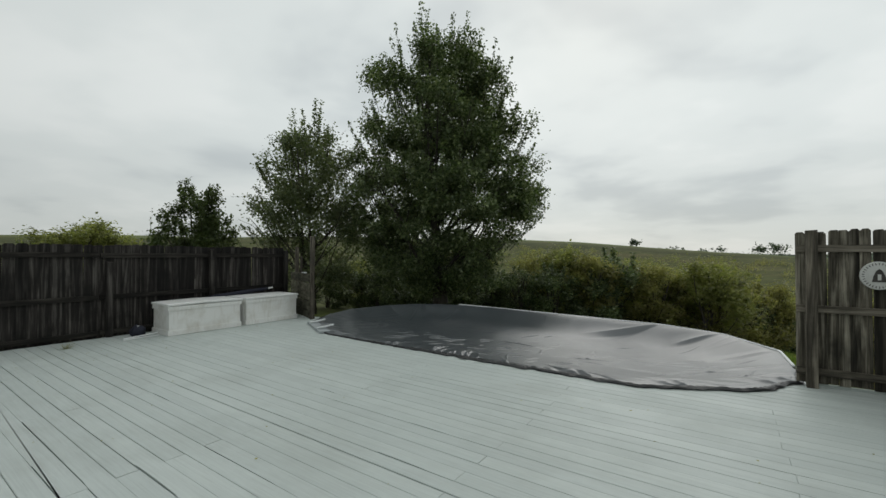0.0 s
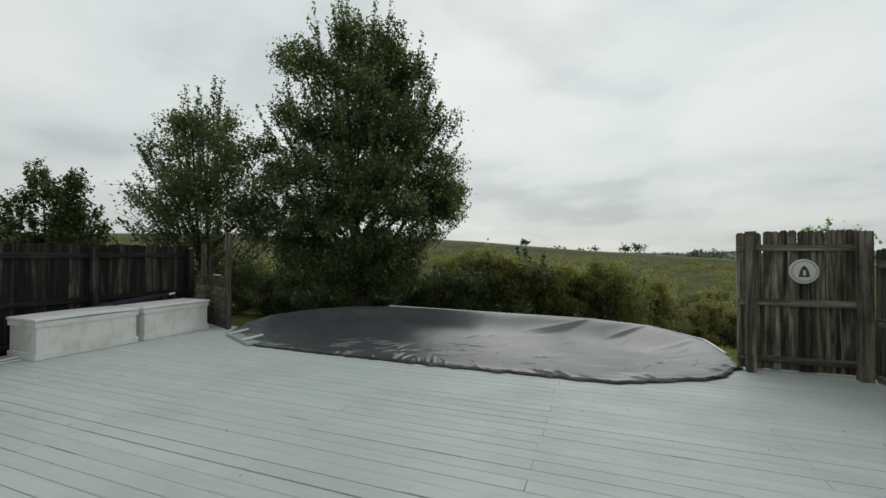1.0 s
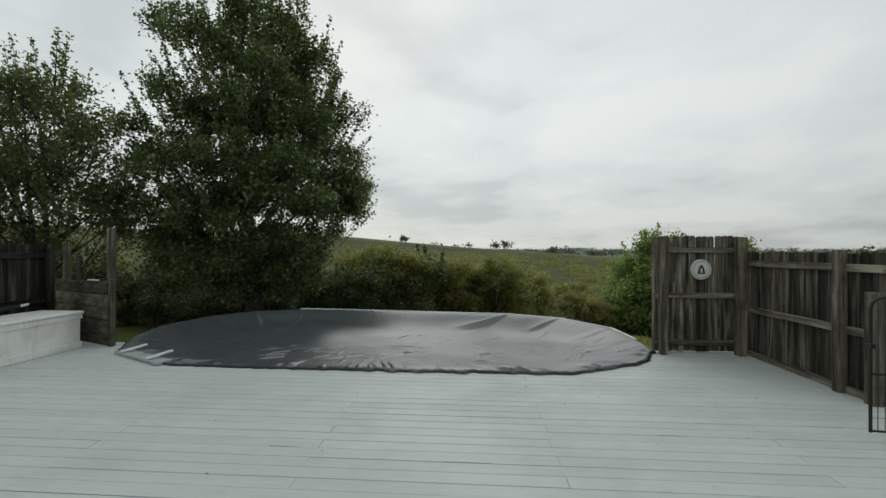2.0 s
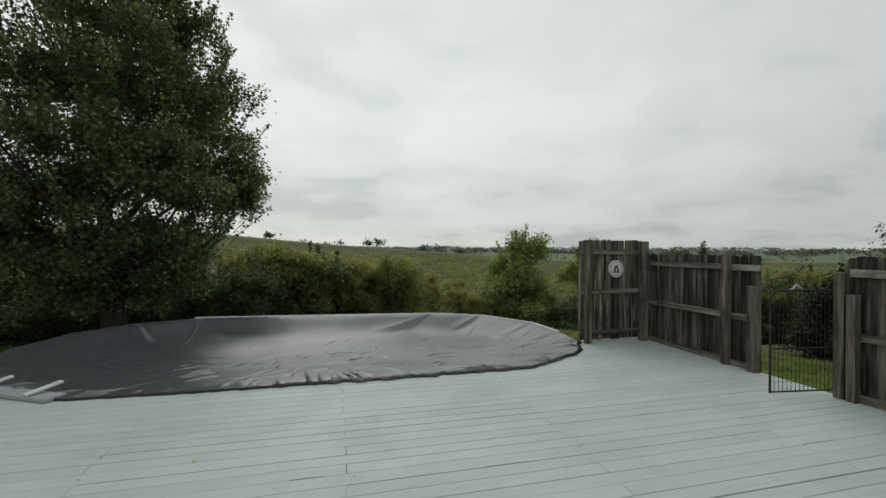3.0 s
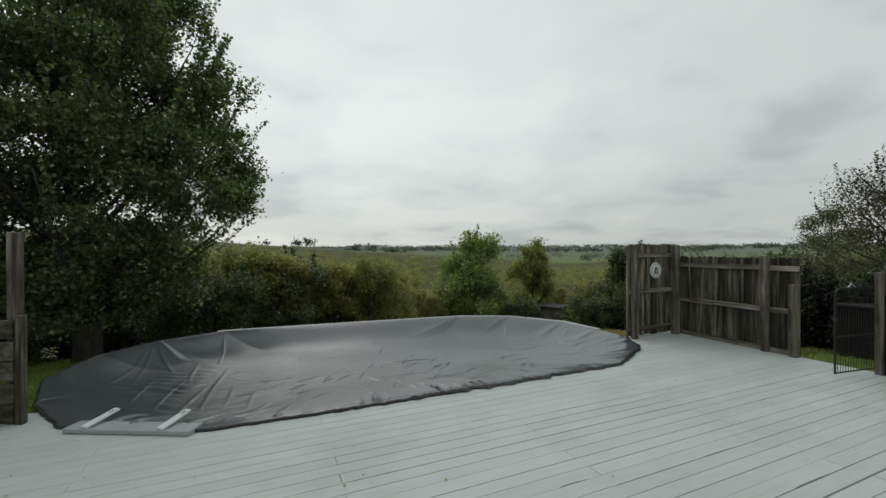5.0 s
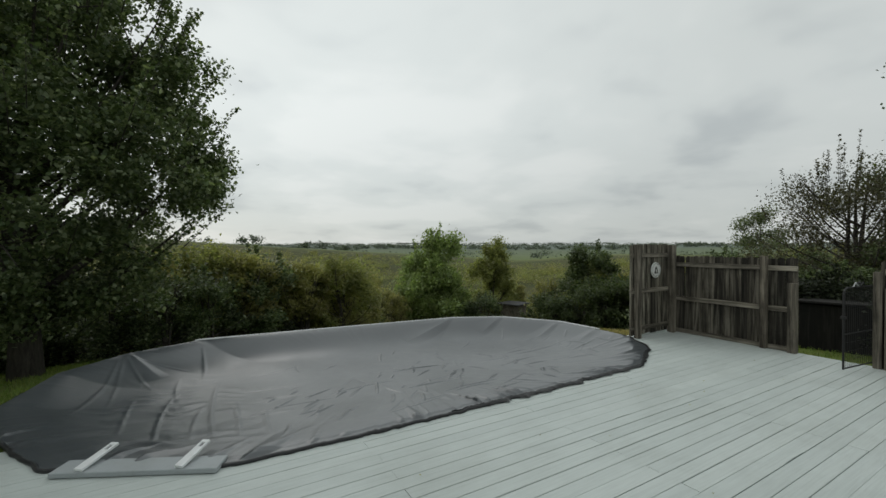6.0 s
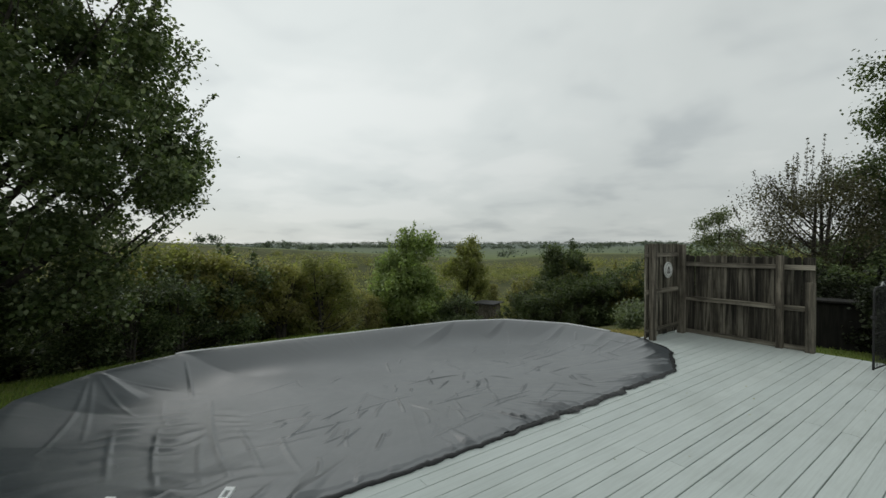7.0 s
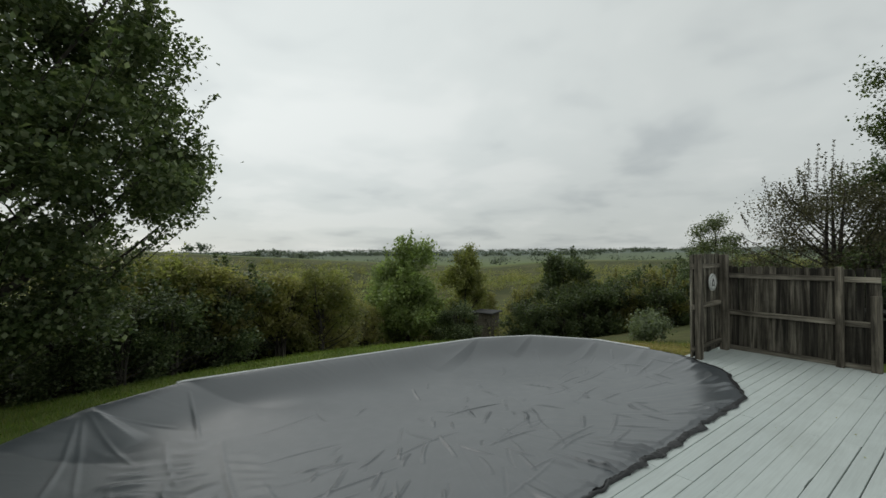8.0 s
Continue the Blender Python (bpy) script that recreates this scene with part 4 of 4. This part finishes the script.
    d = rng.normal(size=(len(heads) * m, 3))
    d /= np.linalg.norm(d, axis=1)[:, None]
    rad = np.repeat(rng.uniform(0.10, 0.185, len(heads)) * reach, m) * rng.uniform(0.45, 1.0, len(heads) * m)
    d = d * rad[:, None] * (1.15, 1.15, 0.62)
    d[:, 2] -= 0.25 * (d[:, 0] ** 2 + d[:, 1] ** 2) / reach
    centres = np.repeat(heads, m, axis=0) + d
    centres[:, 2] = np.maximum(centres[:, 2], 0.25)
    v = leaf_quads(centres, spread, per, size, rng)
    if shoots:
        sa = rng.uniform(0, 2 * math.pi, shoots)
        sh = rng.uniform(0.0, 1.0, shoots) ** 0.6
        for x, y in zip(sa, sh):
            w = wide(y) * (rng.uniform(0.75, 0.97) if y < 0.8 else rng.uniform(0.2, 0.9))
            root = np.array([w * math.cos(x), w * math.sin(x), low + (height - low) * y * 0.98])
            long = rng.uniform(0.5, 1.3) * min(1.1, reach * 0.30)
            out = 0.75 * (1 - y) + 0.10
            if y > 0.75:
                long *= 1.35
            line = root + np.outer(np.linspace(0, 1, 9), np.array([out * math.cos(x), out * math.sin(x), 1.0 - 0.45 * out]) * long)
            v = np.concatenate([v, leaf_quads(line, 0.13 * (size / 0.15), 7, size * 0.95, rng)])
            grow([tuple(line[0] - (0.4 * out * math.cos(x), 0.4 * out * math.sin(x), 0.35)), tuple(line[-1])], [0.012, 0.004], 4)
    wood_ob = new("trunk", mesh_of("trunk", vs, fs, bark, True))
    wood_ob.parent = t
    crown = new("crown", quad_mesh("crown", v, mat))
    crown.parent = t
    return t


build_litter()
OVAL = [0.62, 0.92, 1.0, 0.97, 0.86, 0.68, 0.42, 0.12]
tree("broadleaf_tree", "large full dark green broadleaf tree behind the pool", (-10.05, 14.2), 11.35, 1.3, 3.7, [0.36, 0.52, 0.90, 1.05, 1.07, 1.0, 0.92, 0.84, 0.75, 0.60, 0.30],
     maple_leaf, 5, limbs=44, tufts=2900, per=42, size=0.113, spread=0.34, trunk=0.24, stems=2, shoots=260,
     boughs=((3.1, 0.2, 4.2), (3.3, 0.6, 4.7), (3.0, -0.4, 4.9), (3.1, 1.0, 5.5), (-1.6, -2.0, 9.6), (-1.2, -1.8, 10.1), (0.6, -2.6, 3.6), (1.4, -2.4, 4.4), (1.8, -1.9, 3.4),
             (3.45, -0.3, 5.0), (3.6, -0.2, 5.2), (3.3, -0.5, 5.5), (3.1, 0.3, 6.3), (2.9, -1.0, 6.7), (3.3, 0.0, 4.5), (3.3, 1.9, 5.3), (3.1, 2.4, 5.0), (3.0, 1.6, 4.4),
             (-3.2, -0.5, 3.0), (-3.4, 0.0, 4.0), (-2.9, -1.2, 2.4), (-3.6, 0.6, 5.0), (-3.3, -0.8, 5.6), (-2.2, -1.8, 3.2), (-1.0, -2.2, 2.6), (0.2, -2.0, 2.2), (-2.4, -0.8, 1.6)))
tree("slender_tree", "airy grey-green tree with thin upright shoots beyond the fence", (-15.2, 11.6), 8.0, 1.4, 2.8, [0.5, 0.85, 1.0, 0.95, 0.85, 0.65, 0.3],
     grey_leaf, 8, limbs=36, tufts=1150, per=24, size=0.12, spread=0.45, trunk=0.10, stems=3, shoots=70)
tree("young_tree", "small bushy green tree behind the dark fence", (-18.6, 8.4), 5.2, 0.8, 1.5, [0.6, 0.8, 1.0, 1.0, 0.85, 0.6],
     deep_leaf, 12, limbs=16, tufts=620, per=26, size=0.12, spread=0.36, trunk=0.08, stems=3, shoots=60)
tree("light_green_tree", "bright light green young tree in the dip", (13.2, 36.8), 9.7, 0.3, 3.7, [0.8, 0.95, 1.0, 0.94, 0.78, 0.55, 0.25],
     light_leaf, 15, limbs=24, tufts=900, per=34, size=0.27, spread=0.8, trunk=0.14, stems=2, shoots=22)
tree("yellowing_tree", "narrow yellowing tree in the dip", (20.9, 37.4), 9.4, 0.4, 2.6, [0.8, 0.95, 1.0, 0.85, 0.65, 0.45, 0.2],
     olive_leaf, 17, limbs=16, tufts=560, per=30, size=0.24, spread=0.7, trunk=0.12, shoots=12)
tree("dark_tree", "dark green rounded tree at the edge of the dip", (21.7, 25.1), 7.0, 0.4, 2.6, [0.8, 1.0, 1.0, 0.9, 0.7, 0.35],
     deep_leaf, 19, limbs=16, tufts=520, per=34, size=0.2, spread=0.6, trunk=0.13, shoots=12)
tree("bare_tree", "thinly leaved brownish spreading tree beyond the gate", (17.4, 8.2), 7.0, 0.3, 3.7, [0.8, 1.0, 1.0, 0.9, 0.7, 0.4],
     bare_leaf, 23, limbs=36, tufts=1500, per=20, size=0.10, spread=0.6, trunk=0.16, stems=3, shoots=30)
tree("tall_tree", "tall dense dark green tree beyond the gate", (21.4, 4.0), 13.0, 0.6, 4.3, [0.85, 1.0, 1.0, 0.92, 0.78, 0.6, 0.38, 0.1],
     deep_leaf, 27, limbs=30, tufts=1300, per=40, size=0.16, spread=0.7, trunk=0.24, shoots=20)
tree("pale_tree", "pale rounded tree far off on the slope", (49.2, 23.7, -3.2), 9.0, 2.5, 4.2, OVAL, grey_leaf, 29, limbs=14, tufts=300, per=26, size=0.22, spread=0.8, trunk=0.16)

tree("pale_shrub", "low pale grey-green shrub before the hedge", (8.9, 11.6), 1.0, 0.05, 0.75, [0.8, 1.0, 1.0, 0.8, 0.5],
     pale_leaf, 51, limbs=12, tufts=180, per=24, size=0.10, spread=0.34, trunk=0.03, stems=4, shoots=8, category="shrub")

# brush: a few kinds, copied over the dip; shrubs leafy to the foot, saplings on bare stems
KINDS = [
    ("shrub", "olive green multi-stemmed shrub in the brush belt", olive_leaf, 3.8, 0.25, 1.35, 31), ("shrub", "yellow-green autumn shrub in the brush belt", rust_leaf, 3.5, 0.25, 1.28, 33),
    ("shrub", "mid green multi-stemmed shrub in the brush belt", maple_leaf, 3.6, 0.25, 1.4, 35), ("shrub", "dark green multi-stemmed shrub in the brush belt", deep_leaf, 3.1, 0.2, 1.4, 37),
    ("shrub", "light green multi-stemmed shrub in the brush belt", light_leaf, 3.2, 0.25, 1.2, 39), ("sapling", "slender olive sapling on thin bare stems", olive_leaf, 4.0, 1.4, 1.2, 43),
    ("sapling", "slender yellowing sapling on thin bare stems", rust_leaf, 3.9, 1.5, 1.12, 45),
]
brush = []
HOMES = [(-3.0, 27.0), (0.5, 29.0), (-6.5, 23.0), (20.5, 37.5), (27.5, 24.0), (-1.2, 23.5), (1.5, 24.5)]
for (nm, words, mat, h, low, r, seed), home in zip(KINDS, HOMES):
    brush.append(tree(nm, words, home, h, low, r, [0.7, 0.95, 1.0, 0.9, 0.7, 0.4], mat, seed, limbs=20, tufts=260, per=26, size=0.115, spread=0.40,
                      trunk=0.045, stems=4 if nm == "shrub" else 5, shoots=10, category="shrub" if nm == "shrub" else "sapling"))
    tagged(brush[-1], group="brush belt")


def scatter(kinds, spots, seed, scale=(0.8, 1.2), wide=1.3):
    rng = random.Random(seed)
    for x, y in spots:
        k = rng.uniform(*scale)
        src = brush[rng.choice(kinds)]
        copy_thing(src, pose(x, y, ground_z(x, y) - 0.08, 0, 0, rng.uniform(0, 360)) @ Matrix.Diagonal((k * wide, k * wide, k * rng.uniform(0.9, 1.15), 1)))


def area(seed, n, x0, x1, f0, f1, apart=1.7, clear=2.45):
    """Spots between two curves of y, kept apart."""
    rng, spots, tries = random.Random(seed), [], 0
    while len(spots) < n and tries < 4000:
        tries += 1
        x = rng.uniform(x0, x1)
        y = rng.uniform(f0(x), f1(x))
        if math.hypot(x - 21.1, y - 34.2) < 4.0 or math.hypot(x - 18.6, y - 31.2) < 3.0 or (8 < x < 22 and abs(y - 2 - 1.167 * (x + 6.5)) < 2.8) or (x < 9 and y - 3.4 < clear * (x + 7.4)):
            continue
        if all((x - a) ** 2 + (y - b) ** 2 > apart ** 2 for a, b in spots):
            spots.append((x, y))
    return spots


# behind the big tree and along the yard's far edge
scatter([0, 2, 2, 3], area(1, 46, -20, -5, lambda x: 17.5, lambda x: 25.0, 1.5), 2, (0.63, 0.90))
scatter([0, 1, 4, 5, 5, 6, 6, 2], area(2, 84, -9, 7.0, lambda x: 20.5 + 0.35 * max(x, -6), lambda x: 38.0, 1.3), 3, (0.74, 1.0))
scatter([0, 1, 3, 6], area(3, 30, 9, 30, lambda x: 40.0, lambda x: 50.0, 1.8), 4, (0.57, 1.0))
# the floor of the dip, between the belt and the light green tree
scatter([0, 1, 5, 6, 6], area(6, 26, 1.0, 8.8, lambda x: 31.5, lambda x: 42.0, 1.4, 2.0), 9, (0.9, 1.25))
# low growth under the large tree
scatter([2, 3], [(-14.2, 15.8), (-12.9, 16.6), (-11.6, 17.2), (-9.0, 16.9), (-7.6, 16.6), (-15.6, 15.0), (-16.8, 13.8), (-12.2, 15.4), (-13.4, 13.9)], 8, (0.52, 0.74))
# right-hand hedge
scatter([0, 2, 3, 3, 1], area(4, 60, 15, 38, lambda x: 34 - x * 0.72, lambda x: 44 - x * 0.72, 1.5), 5, (0.85, 1.25))
scatter([3, 3, 2], area(5, 20, 11.5, 17, lambda x: 1.5, lambda x: 9.0, 1.5), 6, (0.6, 0.88))
# shrubs at the lawn's edge beyond the gate, the grove's shade in their colour
lawn_shrub = tree("evergreen_shrub", "dense shrub at the edge of the lawn, shade put into its dark leaf colour", (9.6, 7.0), 2.1, 0.05, 1.0, [0.9, 1.0, 1.0, 0.9, 0.7, 0.4],
           shade_leaf, 41, limbs=16, tufts=420, per=26, size=0.11, spread=0.34, trunk=0.05, stems=3, shoots=6, category="shrub")
tagged(lawn_shrub, group="lawn edge evergreens")
lawn_shrub_rng = random.Random(12)
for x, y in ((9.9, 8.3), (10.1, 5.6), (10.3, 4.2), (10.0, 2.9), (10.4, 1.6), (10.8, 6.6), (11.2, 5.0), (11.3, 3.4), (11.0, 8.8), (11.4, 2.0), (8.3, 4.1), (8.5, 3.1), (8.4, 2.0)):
    copy_thing(lawn_shrub, pose(x, y, ground_z(x, y) - 0.06, 0, 0, lawn_shrub_rng.uniform(0, 360)) @ Matrix.Scale(lawn_shrub_rng.uniform(0.85, 1.2), 4))
# behind the dark fence
scatter([0, 3], [(-32, 6.6), (-34, 9.0), (-30, 8.0), (-36, 7.2)], 7, (1.03, 1.25))


def build_far():
    """Tree lines and single trees on the far crests, too small to tell apart."""
    rng = np.random.default_rng(3)
    for name, words, spans, count, m, leaf in (("far_trees", "single trees and hedges on the far fields", ((180, 420), (330, 470)), 120, 22, 0.8),
                                               ("far_wood", "far tree lines on the rolling ridges, haze in their leaf colour", ((590, 650), (1150, 1350), (1250, 1330)), 1000, 14, 1.9)):
        cs = []
        for k in range(count):
            th = rng.uniform(-12, 104)
            r = rng.uniform(*spans[k % len(spans)])
            x, y = -4 + r * math.cos(radians(th)), 5 + r * math.sin(radians(th))
            h = rng.uniform(2.5, 5.0) * (1 + r / 900)
            cs.append(rng.normal(size=(m, 3)) * (h * 0.55, h * 0.55, h * 0.16) + (x, y, ground_z(x, y) + h * 0.45))
        if name == "far_trees":
            for th, r, h in ((86, 176, 3.0), (84.5, 178, 3.6), (99, 172, 2.0), (78, 190, 3.0), (76, 195, 3.4), (73, 200, 2.6), (135, 172, 2.0), (158, 172, 2.2), (165, 174, 2.0)):
                x, y = -4 + r * math.cos(radians(th)), 5 + r * math.sin(radians(th))
                cs.append(rng.normal(size=(40, 3)) * (h * 0.42, h * 0.42, h * 0.2) + (x, y, ground_z(x, y) + h * 0.75))
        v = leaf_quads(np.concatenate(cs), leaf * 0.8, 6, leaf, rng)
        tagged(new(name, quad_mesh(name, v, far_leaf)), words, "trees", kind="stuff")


build_far()


def build_scrub():
    """Low scrub over the rising field, too small to tell apart."""
    rng = np.random.default_rng(11)
    for nm, mat, n, seed in (("olive", olive_leaf, 1000, 1), ("rusty", rust_leaf, 600, 2)):
        cs = []
        for k in range(n):
            th, r = rng.uniform(25, 128), 38 + 75 * rng.uniform(0, 1) ** 1.3
            x, y = -4 + r * math.cos(radians(th)), 5 + r * math.sin(radians(th))
            h = rng.uniform(0.6, 1.7)
            if noise.noise((x * 0.05, y * 0.05, seed)) < -0.12:
                continue
            cs.append(rng.normal(size=(10, 3)) * (h * 0.8, h * 0.8, h * 0.2) + (x, y, ground_z(x, y) + h * 0.4))
        v = leaf_quads(np.concatenate(cs), 0.7, 14, 0.25, rng)
        tagged(new("scrub", quad_mesh("scrub", v, mat)), "low %s scrub over the rising field" % nm, "scrub", kind="stuff")


build_scrub()


def build_grass():
    """Grass blades on the lawn round the pool and beyond the gate."""
    rng = np.random.default_rng(6)
    cs = []
    for x0, x1, y0, y1, n in ((-13, 1.5, 9.6, 16, 26000), (0.7, 8, 6.75, 12, 12000), (2.1, 11, 1.5, 7.5, 12000), (-13, -8.6, 6.9, 10, 5000)):
        x, y = rng.uniform(x0, x1, n), rng.uniform(y0, y1, n)
        for a, b in zip(x, y):
            s = pool_span(b)
            if s and s[0] - 0.1 < a < s[1] + 0.1:
                continue
            if math.hypot(a + 4, b - 5) < 14:
                cs.append((a, b, ground_z(a, b)))
    c = np.array(cs)
    n = len(c)
    a, h = rng.uniform(0, 2 * math.pi, n), rng.uniform(0.04, 0.10, n)
    lean = rng.normal(size=(n, 2)) * 0.03
    w = np.stack([np.cos(a), np.sin(a), np.zeros(n)], axis=1) * 0.007
    tip = c + np.stack([lean[:, 0], lean[:, 1], h], axis=1)
    v = np.empty((n, 4, 3))
    v[:, 0], v[:, 1], v[:, 2], v[:, 3] = c - w, c + w, tip + w * 0.25, tip - w * 0.25
    tagged(new("grass", quad_mesh("grass", v.reshape(-1, 3), blade_leaf)), "short green lawn grass with clover", "grass", kind="stuff")


build_grass()


def build_straw():
    """Dry straw-coloured grass between the pool and the hedge."""
    rng = np.random.default_rng(16)
    n = 9000
    x, y = rng.normal(4.0, 1.8, n), rng.normal(9.2, 1.3, n)
    keep = (x > 1.0) & (y > 6.8)
    c = np.array([(a, b, ground_z(a, b)) for a, b in zip(x[keep], y[keep])])
    n = len(c)
    a, h = rng.uniform(0, 2 * math.pi, n), rng.uniform(0.05, 0.13, n)
    w = np.stack([np.cos(a), np.sin(a), np.zeros(n)], axis=1) * 0.009
    tip = c + np.stack([rng.normal(size=n) * 0.05, rng.normal(size=n) * 0.05, h], axis=1)
    v = np.empty((n, 4, 3))
    v[:, 0], v[:, 1], v[:, 2], v[:, 3] = c - w, c + w, tip + w * 0.3, tip - w * 0.3
    tagged(new("dry_grass", quad_mesh("dry_grass", v.reshape(-1, 3), straw)), "dry straw-coloured grass by the hedge", "grass", kind="stuff")


build_straw()


def build_run():
    """Low dark timber pen under the trees beyond the gate."""
    s = thing("garden_pen", "low black timber pen in the shade under trees", "pen", (9.0, 5.0, ground_z(9.0, 5.0) - 0.05), -80)
    top = 0.28 - ground_z(9.0, 5.0)
    part("wall", box((-1.6, -0.6, 0), (1.6, 0.6, top - 0.06), 0.01), pen_wood, s)
    part("roof", box((-1.7, -0.72, top - 0.059), (1.7, 0.7, top), 0.01, pose(0, 0, 0, -2, 0, 0)), pen_wood, s)
    part("roof_edge", box((-1.7, -0.745, top - 0.03), (1.7, -0.722, top + 0.0), 0.004), pen_wood, s)


build_run()


def build_masts():
    """Two thin masts on the far ridges."""
    for x, y, h in ((252.0, 154.0, 9.0), (-160.0, 58.0, 5.5)):
        z = ground_z(x, y)
        m = thing("mast", "thin grey mast on a far ridge", "mast", (x, y, z - 0.3))
        part("pole", tube([(0, 0, 0), (0, 0, h)], [0.16, 0.08], 6), worn_metal, m)
        for k in (0.7, 0.9):
            part("crossarm", tube([(-0.7, 0, h * k), (0.7, 0, h * k)], [0.06, 0.06], 5), worn_metal, m)


build_masts()


def build_shed():
    s = thing("hunting_blind", "small weathered box blind with a flat roof in the dip", "hut", (21.1, 34.2, ground_z(21.1, 34.2) - 0.1), 20)
    top = -4.08 - ground_z(21.1, 34.2) + 0.1
    part("wall", box((-0.95, -0.95, 0), (0.95, 0.95, top - 0.12), 0.02), rail_wood_x, s)
    part("roof", box((-1.25, -1.25, top - 0.119), (1.25, 1.25, top), 0.02), roof_dark, s)


build_shed()
